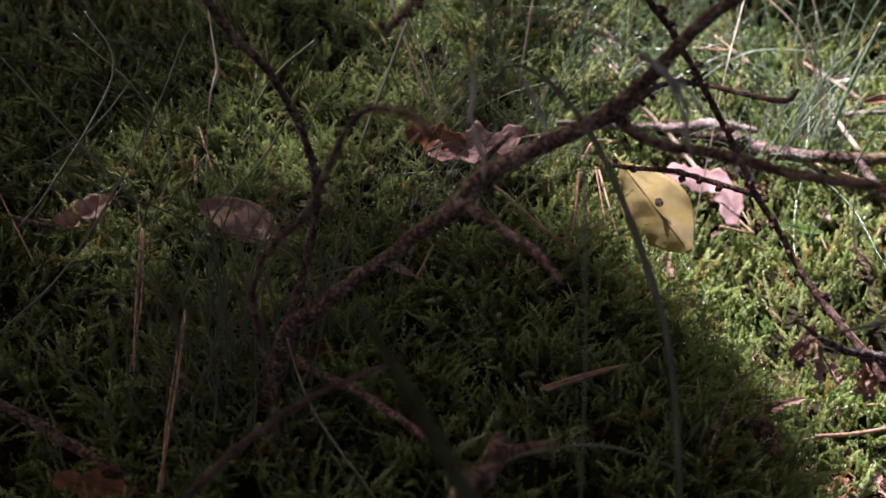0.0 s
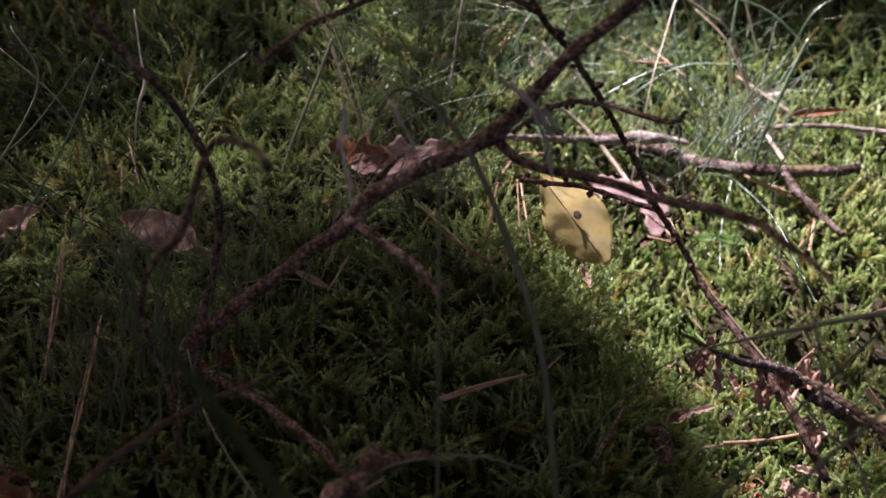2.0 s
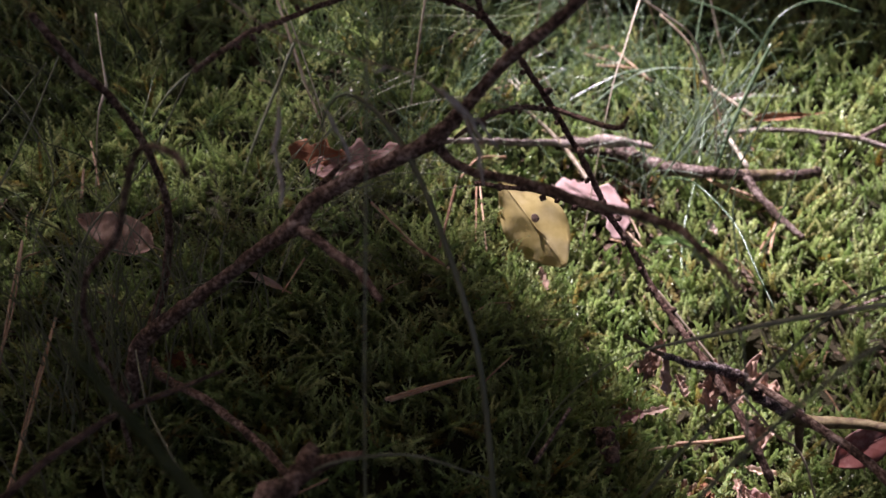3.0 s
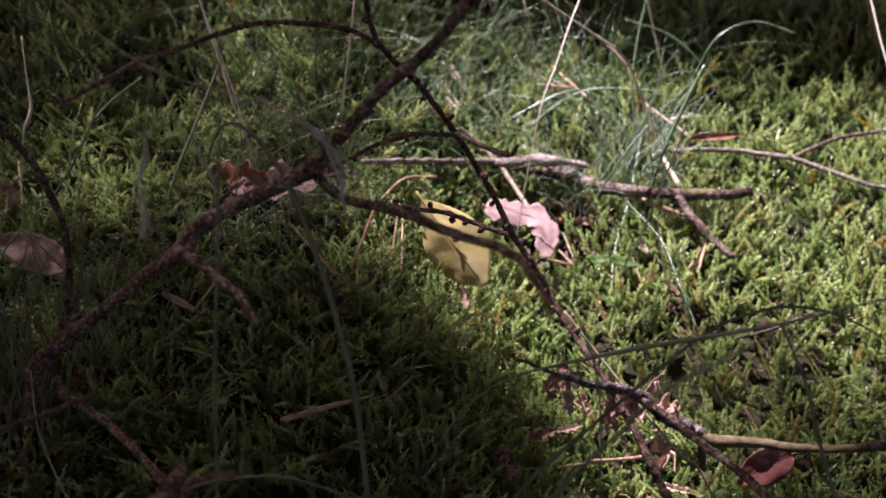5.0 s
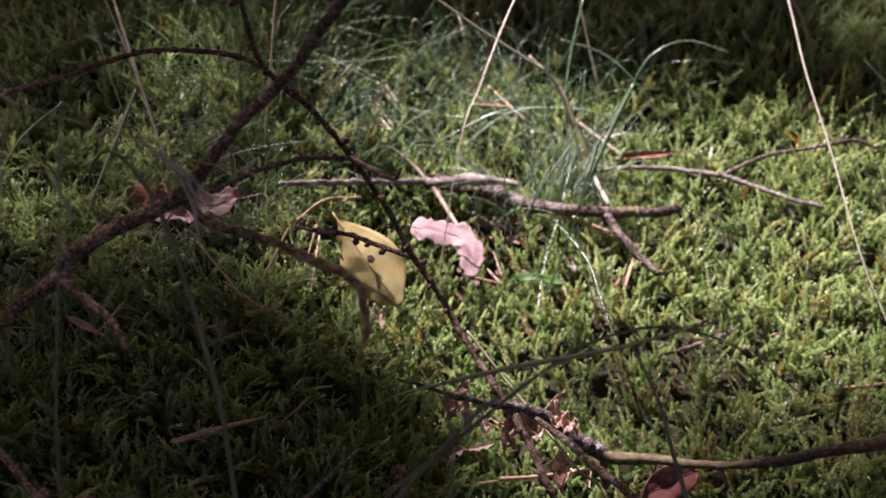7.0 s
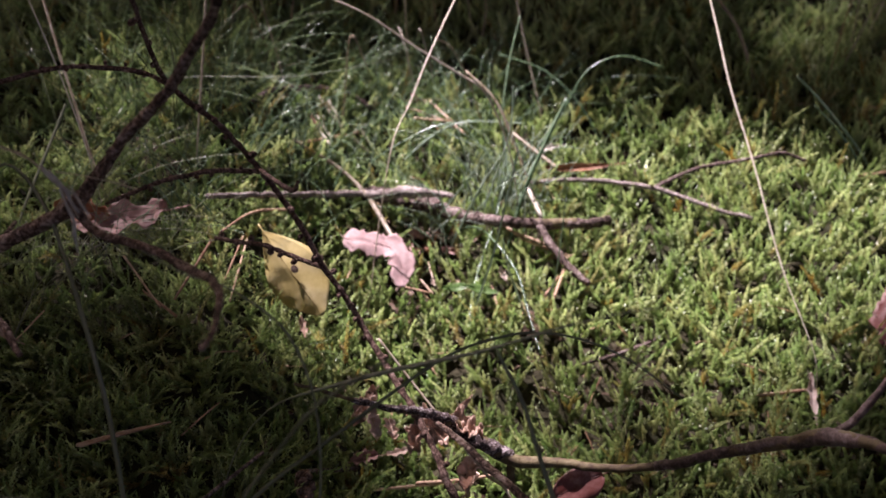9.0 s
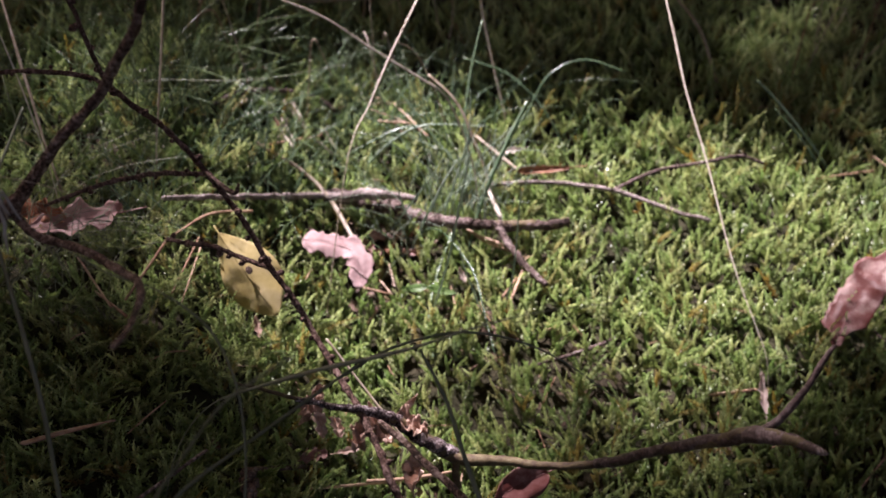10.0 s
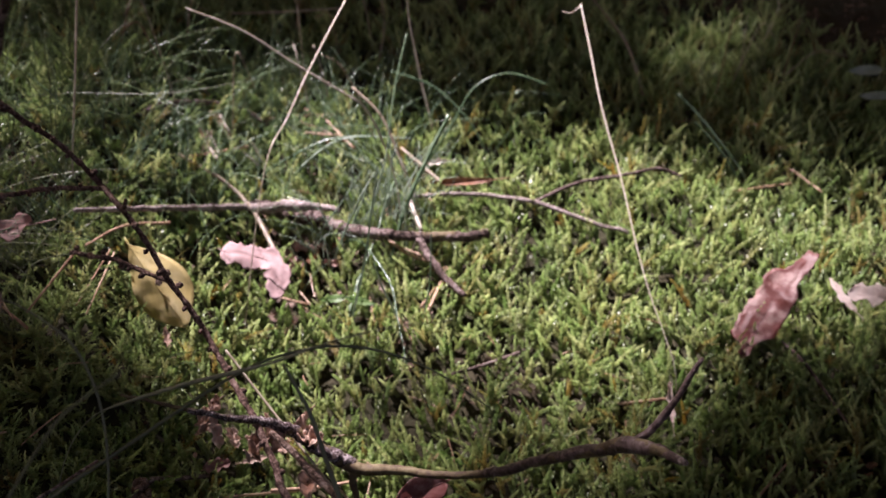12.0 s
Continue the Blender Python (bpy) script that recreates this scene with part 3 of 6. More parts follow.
twig_thing("dead_branch", "dark grey-brown dead branch with bare side twigs over moss", [
    ("stem", [foot] + [(*q[:3], q[3] * (0.92 if i < 9 else 0.80)) for i, q in enumerate(MAIN)], dict(sides=14, step=0.0016, lumps=0.2, wander=0.0012, rings=0.12)),
    ("side_twig", [(0.0608, 0.3327, 0.2019, 0.00206), (0.0672, 0.3262, 0.1995, 0.00184), (0.0758, 0.3198, 0.1989, 0.00182), (0.0921, 0.3087, 0.2021, 0.00177), (0.1082, 0.2919, 0.2066, 0.00179), (0.1214, 0.2732, 0.2154, 0.0016), (0.1303, 0.2533, 0.2255, 0.0015), (0.1339, 0.2356, 0.232, 0.00126), (0.1357, 0.2163, 0.2396, 0.00103), (0.135, 0.1972, 0.2467, 0.00082)], dict(sides=10, step=0.0016, lumps=0.2, wander=0.0008)),
    ("side_twig", [(0.0088, 0.3263, 0.1673, 0.00235), (0.0213, 0.3149, 0.1661, 0.00189), (0.0317, 0.3049, 0.1647, 0.00186), (0.0368, 0.2977, 0.1626, 0.00163), (0.0413, 0.2916, 0.1609, 0.00121)], dict(sides=10, step=0.0014, lumps=0.26, wander=0.0008)),
    ("spur", [(0.0147, 0.3553, 0.1672, 0.00135), (0.021, 0.355, 0.176, 0.00111), (0.0261, 0.3546, 0.1821, 0.00088)], dict(lumps=0.3)),
    ("side_twig", CURVED[:-1] + [(foot[0], foot[1], foot[2] + 0.01, 0.0035)], dict(slim=0.78, sides=10, step=0.002, lumps=0.2, wander=0.0008)),
    ("side_twig", [(foot[0] + 0.004, foot[1], foot[2] + 0.016, 0.004)] + BASE, dict(slim=0.88, sides=10, step=0.0016, lumps=0.25, wander=0.001)),
    ("knot", knot_at(MAIN, 4, 0.006, 0.0039), dict(sides=12, step=0.001, lumps=0.3)),
    ("knot", knot_at(MAIN, 8, 0.005, 0.0037), dict(sides=12, step=0.001, lumps=0.3)),
], BARK_DARK)

STUMP = [(0.0046, 0.2111, 0.1406, 0.00386), (0.0099, 0.2192, 0.1389, 0.00377), (0.0147, 0.2283, 0.1377, 0.00367), (0.0167, 0.2357, 0.1375, 0.00317), (0.0185, 0.2426, 0.1373, 0.00246)]
twig_thing("broken_twig", "knobbly broken grey twig with a short side arm", [
    ("stem", [(STUMP[0][0] - 0.012, STUMP[0][1] - 0.02, 0.055, 0.003)] + STUMP, dict(sides=12, step=0.0015, lumps=0.5, wander=0.0015)),
    ("side_twig", [(0.0118, 0.2475, 0.1143, 0.00338), (0.0199, 0.2451, 0.1239, 0.00292), (0.0286, 0.2417, 0.1321, 0.00191), (0.0362, 0.2382, 0.1382, 0.00094)], dict(lumps=0.3, step=0.0015)),
], BARK_DARK)

CURLED = [(-0.0028, 0.2091, 0.2724, 0.0011), (-0.008, 0.2206, 0.2706, 0.00103), (-0.0166, 0.2316, 0.2654, 0.00098), (-0.0244, 0.2392, 0.2553, 0.00101), (-0.0315, 0.2483, 0.2362, 0.00108), (-0.0394, 0.2574, 0.2153, 0.00115), (-0.0522, 0.268, 0.1961, 0.00108), (-0.0605, 0.2751, 0.1784, 0.00099), (-0.0651, 0.284, 0.15, 0.00106), (-0.0657, 0.2896, 0.1308, 0.00095), (-0.0645, 0.2937, 0.1174, 0.00098)]
twig_thing("curled_twig", "thin dark twig with a hooked, curled end standing in grass", [
    ("stem", CURLED + [(CURLED[-1][0] - 0.004, CURLED[-1][1] + 0.012, 0.05, 0.0012)], dict(lumps=0.25, wander=0.001)),
], BARK_DARK)

FRONT_DEAD = [(-0.0116, 0.2562, 0.1591, 0.00071), (-0.0255, 0.2468, 0.16, 0.00104), (-0.0388, 0.2375, 0.1607, 0.00129), (-0.0515, 0.2267, 0.1597, 0.00145), (-0.0634, 0.2144, 0.1573, 0.00154), (-0.0732, 0.2029, 0.1545, 0.00164), (-0.0812, 0.192, 0.1513, 0.00172)]
twig_thing("dry_twig", "pale brown dry twig with a pointed tip above moss", [
    ("stem", FRONT_DEAD + [(FRONT_DEAD[-1][0] - 0.05, FRONT_DEAD[-1][1] - 0.02, 0.11, 0.003), (FRONT_DEAD[-1][0] - 0.09, FRONT_DEAD[-1][1] - 0.03, 0.04, 0.003)], dict(slim=0.82, sides=12, lumps=0.14, wander=0.0006)),
], BARK_BROWN)
twig_thing("low_twig", "rough grey-brown twig lying low on the moss", [
    ("stem", [(-0.1968, 0.3209, 0.0788, 0.00233), (-0.1823, 0.3163, 0.0753, 0.00232), (-0.1629, 0.3082, 0.0682, 0.00231), (-0.1462, 0.3016, 0.0626, 0.00231), (-0.1248, 0.2908, 0.0526, 0.00229), (-0.1153, 0.2851, 0.0472, 0.00229)], dict(lumps=0.35, wander=0.001)),
], BARK_DARK)

# Larch twig with its short shoots.
LARCH = [(0.0734, 0.3984, 0.2824, 0.0009), (0.0763, 0.4139, 0.2528, 0.00106), (0.0795, 0.4285, 0.2146, 0.00123), (0.0872, 0.4353, 0.2001, 0.00146), (0.097, 0.4416, 0.1859, 0.00143), (0.1075, 0.4459, 0.1704, 0.00138), (0.1201, 0.4474, 0.1497, 0.00153), (0.1295, 0.4463, 0.1356, 0.00146), (0.1394, 0.4427, 0.1197, 0.00149), (0.1516, 0.4342, 0.0971, 0.00163), (0.1632, 0.4269, 0.0817, 0.00155), (0.1724, 0.4197, 0.0675, 0.00158), (0.185, 0.4024, 0.0538, 0.00172), (0.2006, 0.3787, 0.0428, 0.00176), (0.2102, 0.3597, 0.0345, 0.00194), (0.216, 0.3453, 0.0287, 0.002)]
ARCH = [(0.0908, 0.4272, 0.2014, 0.00124), (0.0797, 0.4372, 0.2055, 0.00115), (0.0665, 0.4435, 0.2087, 0.00115), (0.0484, 0.4442, 0.2108, 0.00115), (0.0288, 0.4364, 0.214, 0.00113), (0.0136, 0.4204, 0.2169, 0.0011), (-0.0006, 0.3933, 0.2229, 0.00104), (-0.0098, 0.3647, 0.2316, 0.00098), (-0.0151, 0.329, 0.2418, 0.0009), (-0.0172, 0.2976, 0.2524, 0.0009)]
CROSS = [(0.1199, 0.4485, 0.149, 0.00123), (0.1027, 0.4192, 0.1683, 0.00116), (0.0912, 0.3974, 0.1787, 0.0011), (0.0824, 0.3796, 0.186, 0.00106), (0.076, 0.3654, 0.1909, 0.00094), (0.0686, 0.3475, 0.1959, 0.00081)]
BUD_TWIG = [(0.152, 0.4308, 0.0997, 0.00144), (0.1347, 0.4444, 0.0969, 0.00133), (0.1175, 0.4583, 0.0944, 0.00135), (0.0996, 0.4698, 0.0889, 0.00124), (0.0856, 0.4789, 0.0847, 0.00126)]
SPUR = [(0.1354, 0.4065, 0.1611, 0.00111), (0.1403, 0.3992, 0.1699, 0.00122), (0.1448, 0.3919, 0.1794, 0.0008)]


def near_on(points, p):
    q = min(spline(points, 0.002), key=lambda v: np.linalg.norm(v[:3] - np.array(p[:3])))
    return (*q[:3], p[3])


ARCH[0], CROSS[0], BUD_TWIG[0], SPUR[0] = [near_on(LARCH, q[0]) for q in (ARCH, CROSS, BUD_TWIG, SPUR)]
twig_thing("larch_twig", "bare larch twig with knobbly short shoots, leaning over moss", [
    ("stem", LARCH + [(LARCH[-1][0] + 0.010, LARCH[-1][1] - 0.013, LARCH[-1][2] - 0.016, 0.002)], dict(sides=10, lumps=0.3, wander=0.0008, rings=0.25, step=0.0015)),
    ("side_twig", ARCH, dict(sides=10, lumps=0.35, wander=0.0008, rings=0.25, step=0.0013)),
    ("side_twig", CROSS, dict(lumps=0.3, wander=0.0008, rings=0.2, step=0.0014)),
    ("side_twig", BUD_TWIG, dict(lumps=0.3, wander=0.0006, rings=0.2, step=0.0014)),
    ("spur", SPUR, dict(lumps=0.35)),
], BARK_LARCH)


def buds_along(twig, points, gap, size, seed):
    rnd = random.Random(seed)
    path = spline(points, 0.001)
    run, want = 0.0, gap * 0.4
    for a, b in zip(path, path[1:]):
        run += float(np.linalg.norm((b - a)[:3]))
        if run < want:
            continue
        want = run + gap * rnd.uniform(0.6, 1.4)
        way = Vector((b - a)[:3]).normalized()
        out = way.orthogonal()
        out.rotate(Matrix.Rotation(rnd.uniform(0, 6.3), 3, way))
        s = size * rnd.uniform(0.75, 1.2)
        bud = part("bud", bud_mesh(rnd, s), BARK_LARCH, twig)
        place = Vector(b[:3]) + out * (float(b[3]) + 0.55 * s)
        m = Matrix.Translation(place) @ (out + way * 0.4).to_track_quat("Z", "Y").to_matrix().to_4x4()
        bud.matrix_basis = m


buds_along(TWIG_PARTS["larch_twig"][0], LARCH, 0.016, 0.0020, 3)
buds_along(TWIG_PARTS["larch_twig"][1], ARCH, 0.013, 0.0012, 5)
buds_along(TWIG_PARTS["larch_twig"][2], CROSS, 0.016, 0.0012, 8)
buds_along(TWIG_PARTS["larch_twig"][3], BUD_TWIG, 0.012, 0.0021, 11)

# Weathered sticks on the far moss.
twig_thing("fallen_log", "weathered grey stick with peeling bark lying in sunlit moss", [
    ("stem", [(0.1641, 0.7101, -0.0353, 0.00603), (0.1848, 0.7125, -0.0406, 0.007), (0.2128, 0.7072, -0.0425, 0.00745), (0.2449, 0.6899, -0.0435, 0.00598), (0.272, 0.6818, -0.0423, 0.00502), (0.3125, 0.6758, -0.0407, 0.00455), (0.3619, 0.6771, -0.0386, 0.00433)], dict(slim=0.92, sides=14, lumps=0.32, wander=0.002, step=0.002)),
    ("side_twig", [(0.067, 0.5587, 0.0624, 0.00177), (0.1023, 0.6162, 0.0249, 0.00227), (0.1408, 0.6858, -0.0195, 0.00269), (0.1756, 0.7131, -0.0372, 0.00317), (0.2082, 0.7162, -0.0373, 0.00374), (0.2384, 0.709, -0.038, 0.00224)], dict(sides=10, lumps=0.2, wander=0.002, mat=BARK_PALE, label="bleached grey side branch")),
    ("peg", [(0.3041, 0.6734, -0.0413, 0.00326), (0.3153, 0.6518, -0.0496, 0.00322), (0.3254, 0.6372, -0.0554, 0.00319), (0.3391, 0.6242, -0.062, 0.00246)], dict(sides=10, lumps=0.3, wander=0.001)),
    ("broken_wood", [(0.1672, 0.7021, -0.0317, 0.0035), (0.1855, 0.7012, -0.0290, 0.0048), (0.2088, 0.7001, -0.0275, 0.0044), (0.224, 0.6993, -0.0281, 0.002)], dict(sides=12, lumps=0.30, wander=0.0015, step=0.0016, mat=BARK_PALE, label="pale torn wood where the stick is broken")),
    ("bark", [(0.285, 0.6795, -0.0418, 0.0042), (0.3125, 0.6758, -0.0405, 0.0040), (0.334, 0.6762, -0.0396, 0.0039)], dict(sides=14, lumps=0.2, step=0.002, mat=BARK_OLIVE, label="smooth olive bark")),
], BARK_LOG)
twig_thing("grey_stick", "thin pale grey forked stick lying on bright moss", [
    ("stem", [(0.2986, 0.7313, -0.037, 0.00178), (0.342, 0.7346, -0.036, 0.00197), (0.3755, 0.7321, -0.037, 0.00197), (0.4071, 0.7212, -0.036, 0.00213), (0.4383, 0.7062, -0.0406, 0.00194), (0.4826, 0.6934, -0.0481, 0.00176)], dict(lumps=0.2, wander=0.002, mat=BARK_PALE)),
    ("side_twig", [(0.4066, 0.7234, -0.0363, 0.00171), (0.4413, 0.7329, -0.0241, 0.00152), (0.4775, 0.7307, -0.0142, 0.00151), (0.5126, 0.738, -0.0117, 0.00152), (0.5326, 0.734, -0.0158, 0.00134)], dict(lumps=0.2, wander=0.0015)),
], BARK_LOG)

FRONT = [(0.144, 0.3342, 0.1059, 0.00075), (0.1684, 0.3587, 0.0716, 0.00109), (0.1888, 0.3724, 0.0519, 0.00152), (0.2147, 0.383, 0.0348, 0.00269), (0.2332, 0.3826, 0.0194, 0.00368), (0.254, 0.3781, 0.0078, 0.00371), (0.2781, 0.374, 0.0081, 0.0029), (0.3032, 0.3649, 0.0143, 0.0026), (0.3267, 0.3529, 0.0278, 0.00266), (0.3505, 0.3375, 0.0527, 0.00291), (0.3729, 0.3155, 0.084, 0.0032), (0.3841, 0.3003, 0.1031, 0.00394), (0.3923, 0.285, 0.1162, 0.00294), (0.3983, 0.2679, 0.1266, 0.00182)]
twig_thing("front_branch", "smooth olive-brown branch with a forked end lying over moss", [
    ("stem", [(*q[:3], q[3] * (1.0 if i < 7 else 0.86)) for i, q in enumerate(FRONT)], dict(sides=14, lumps=0.16, wander=0.0012, step=0.002)),
    ("side_twig", [(0.3888, 0.3032, 0.1031, 0.00202), (0.3951, 0.3042, 0.1076, 0.00201), (0.4049, 0.3093, 0.121, 0.00169), (0.4132, 0.3149, 0.1348, 0.00138), (0.418, 0.3177, 0.1418, 0.00092)], dict(sides=12, lumps=0.2, wander=0.0008, mat=BARK_PLUM)),
    ("bark", [(*q[:3], q[3] * 1.06 + 0.0002) for q in FRONT[1:6]], dict(sides=14, lumps=0.42, wander=0.0012, step=0.0012, mat=BARK_LICHEN, label="rough dark bark flecked with pale lichen")),
    ("bark", [(*q[:3], q[3] * 0.86 * 1.07 + 0.0002) for q in FRONT[8:]], dict(sides=14, lumps=0.2, wander=0.0012, step=0.0016, mat=BARK_PLUM, label="smooth dark purplish-brown bark")),
    ("tip", [(0.3972, 0.2712, 0.1247, 0.0021), (0.3985, 0.2672, 0.1270, 0.0018), (0.3996, 0.2640, 0.1290, 0.0010)], dict(sides=10, lumps=0.3, step=0.001, mat=BARK_PALE, label="pale broken tip")),
    ("knot", knot_at(FRONT, 11, 0.007, 0.0042), dict(sides=12, lumps=0.2, step=0.0012, mat=BARK_PLUM)),
    ("side_twig", [(0.2115, 0.3556, 0.0579, 0.00146), (0.2242, 0.3396, 0.0597, 0.00179), (0.2335, 0.3255, 0.0601, 0.00198), (0.2482, 0.3055, 0.0615, 0.00204)] + [(0.265, 0.28, 0.055, 0.0026), (0.285, 0.25, 0.03, 0.0026), (0.30, 0.22, -0.04, 0.0026)], dict(lumps=0.25, wander=0.001, mat=BARK_DARK)),
    ("spur", [FRONT[5][:3] + (0.0024,), (FRONT[5][0], FRONT[5][1] - 0.005, FRONT[5][2] - 0.010, 0.0022), (FRONT[5][0] + 0.002, FRONT[5][1] - 0.006, FRONT[5][2] - 0.019, 0.0019)], dict(lumps=0.3)),
], BARK_OLIVE)

# ---- fallen leaves ----
YELLOW_SPEC = (0.1238, 0.5192, 0.0290, 0.586, -0.595, -0.55, -0.30, -0.62, 0.72, 0.067, 0.039)
yellow_leaf = leaf("yellow_leaf", YELLOW_SPEC, YELLOW, "ovate", "yellow oval autumn leaf standing tilted in moss", curl=0.03, wave=0.05, bend=-0.05, stalk=0.09, fold=-0.50, seed=1)
leaf("oak_leaf", (0.173, 0.605, -0.0268, 0.749, -0.551, -0.367, 0.101, -0.453, 0.886, 0.058, 0.0255), PINK, "blunt", "pale pinkish-brown lobed oak leaf on sunlit moss", curl=0.02, wave=0.12, bend=0.03, hook=-0.33, stalk=0.05, seed=2)
leaf("oak_leaf", (0.019, 0.529, 0.064, -0.965, -0.26, -0.02, -0.101, -0.504, 0.858, 0.0575, 0.029), DUSTY, "ragged", "dry reddish-brown oak leaf lying among grass", curl=0.14, wave=0.2, bend=0.06, crumple=0.05, seed=3)
leaf("orange_leaf", (-0.005, 0.531, 0.068, -0.943, 0.016, 0.333, 0.212, -0.742, 0.636, 0.035, 0.0215), ORANGE, "ragged", "small rusty orange leaf in shaded moss", curl=0.2, wave=0.3, seed=4)
leaf("brown_leaf", (-0.1041, 0.4479, 0.0734, -0.926, 0.338, 0.17, -0.1, -0.652, 0.752, 0.0442, 0.0229), TAN, "oval", "curled pale brown leaf on shaded moss", curl=0.16, wave=0.2, bend=-0.12, crumple=0.07, seed=5)
leaf("brown_leaf", (-0.1877, 0.4726, 0.0579, -0.872, -0.166, -0.46, -0.316, -0.526, 0.789, 0.034, 0.0175), TAN, "ragged", "folded brown leaf in mossy grass", curl=0.45, wave=0.3, bend=0.2, crumple=0.12, seed=6)
leaf("red_leaf", (0.5793, 0.5873, -0.043, -0.652, -0.672, -0.352, -0.249, -0.249, 0.936, 0.1094, 0.0335), RUST, "torn", "large torn reddish-brown oak leaf, cracked across, on sunlit moss", curl=0.05, wave=0.12, bend=0.04, hook=0.05, crumple=0.035, stalk=0.05, seed=7)
leaf("cream_leaf", (0.6597, 0.5966, -0.0402, -0.971, 0.233, -0.052, -0.1, -0.201, 0.974, 0.0425, 0.0284), CREAM, "ragged", "curled cream-coloured dry leaf on moss", curl=0.12, wave=0.12, seed=8)
leaf("cream_leaf", (0.633, 0.5966, -0.0403, -0.27, 0.952, 0.142, -0.2, -0.2, 0.959, 0.0372, 0.0088), CREAM, "ragged", "small curled cream-coloured leaf scrap on moss", curl=0.2, wave=0.15, seed=9)
leaf("red_leaf", (0.2925, 0.3821, -0.0205, -0.906, -0.331, -0.263, 0.104, -0.777, 0.621, 0.0349, 0.0235), RUST, "oval", "dull reddish leaf under the front branch", curl=0.15, wave=0.15, seed=10)
leaf("dry_leaf", (0.1787, 0.3784, 0.0376, 0.174, -0.276, -0.945, 0.206, -0.928, 0.309, 0.02387, 0.00828), TAN, "ragged", "shrivelled tan leaf hanging by a twig", curl=0.5, wave=0.5, crumple=0.5, stalk=0.1, seed=11)
leaf("dry_leaf", (0.2013, 0.3716, 0.0297, -0.277, -0.936, -0.215, -0.098, -0.195, 0.976, 0.02101, 0.013915), TAN, "ragged", "crumpled tan leaf caught on a branch", curl=0.5, wave=0.5, crumple=0.5, stalk=0.1, seed=12)
leaf("dry_leaf", (0.2288, 0.3816, 0.0284, 0.775, -0.632, -0.017, -0.098, -0.148, 0.984, 0.02178, 0.014145), TAN, "ragged", "crumpled tan leaf wrapped round a branch", curl=0.5, wave=0.5, crumple=0.5, stalk=0.1, seed=13)
leaf("dry_leaf", (0.2253, 0.391, 0.0326, -0.655, -0.579, -0.485, 0.101, -0.704, 0.704, 0.01738, 0.004255), TAN, "long", "thin curling tan leaf shred on a branch", curl=0.5, wave=0.5, crumple=0.5, stalk=0.1, seed=14)
leaf("dry_leaf", (0.2314, 0.3691, 0.0029, -0.204, -0.951, -0.231, -0.192, -0.192, 0.962, 0.0209, 0.01495), TAN, "ragged", "crumpled tan leaf below a branch", curl=0.5, wave=0.5, crumple=0.5, stalk=0.1, seed=15)
leaf("dry_leaf", (0.1735, 0.3876, 0.0413, -0.656, -0.676, -0.334, -0.188, -0.282, 0.941, 0.02002, 0.011845), TAN, "ragged", "shrivelled brown leaf behind a twig", curl=0.5, wave=0.5, crumple=0.5, stalk=0.1, seed=16)
leaf("dry_leaf", (0.2115, 0.3781, 0.0309, 0.488, -0.865, -0.119, -0.19, -0.238, 0.952, 0.02365, 0.01541), TAN, "ragged", "crumpled dry leaf beside the branch fork", curl=0.5, wave=0.5, crumple=0.5, stalk=0.1, seed=17)
leaf("dry_leaf", (0.1887, 0.3785, 0.0299, 0.308, -0.926, -0.216, -0.188, -0.282, 0.941, 0.011, 0.008395), TAN, "ragged", "small crumpled tan leaf scrap by a twig", curl=0.5, wave=0.5, crumple=0.5, stalk=0.1, seed=18)
leaf("dry_leaf", (0.1738, 0.3869, 0.0371, -0.273, -0.346, -0.897, -0.318, -0.848, 0.424, 0.01496, 0.009085), TAN, "ragged", "shrivelled brown leaf hanging from a twig", curl=0.5, wave=0.5, crumple=0.5, stalk=0.1, seed=19)
leaf("dry_leaf", (0.4834, 0.5124, -0.0755, -0.004, 0.848, 0.529, -0.207, -0.518, 0.83, 0.033, 0.0075), CREAM, "ragged", "pale dry leaf sheath at the foot of a straw", curl=0.5, wave=0.4, seed=20)
leaf("brown_leaf", (-0.1404, 0.2879, 0.057, -0.985, 0.159, 0.071, 0, -0.406, 0.914, 0.0331, 0.0136), BROWN, "ragged", "dark purplish-brown leaf in deep shade", curl=0.2, wave=0.3, seed=21)
leaf("brown_leaf", (-0.0534, 0.3539, 0.0701, -0.986, 0.132, 0.099, 0, -0.6, 0.8, 0.0152, 0.0095), BROWN, "ragged", "small reddish leaf at the foot of the dead branch", curl=0.4, wave=0.5, seed=22)
leaf("brown_leaf", (0.3437, 0.7538, -0.0367, -0.998, -0.049, -0.036, 0, -0.6, 0.8, 0.0575, 0.0068), BROWN, "long", "narrow dark brown leaf lying in moss", curl=0.3, wave=0.3, seed=23)
leaf("seedling_leaf", (0.2347, 0.6185, -0.0606, -0.996, -0.079, -0.047, 0, -0.507, 0.862, 0.0206, 0.0078), SEEDLING, "oval", "small green seedling leaf in moss", curl=0.1, wave=0.1, seed=24)
leaf("seedling_leaf", (0.2564, 0.6168, -0.0614, 0.972, -0.203, -0.12, 0, -0.507, 0.862, 0.0236, 0.0078), SEEDLING, "oval", "small green seedling leaf in moss", curl=0.1, wave=0.1, seed=25)
leaf("dry_leaf", (0.2725, 0.6342, -0.0601, -0.418, 0.674, 0.61, 0.196, -0.588, 0.784, 0.0124, 0.0062), CREAM, "ragged", "tiny pale leaf scrap in a hollow", curl=0.4, wave=0.4, seed=26)
leaf("dry_leaf", (0.1309, 0.4983, 0.0012, -0.263, 0.739, 0.62, 0.196, -0.588, 0.784, 0.0153, 0.0058), TAN, "ragged", "tiny tan leaf scrap on moss", curl=0.4, wave=0.4, seed=27)
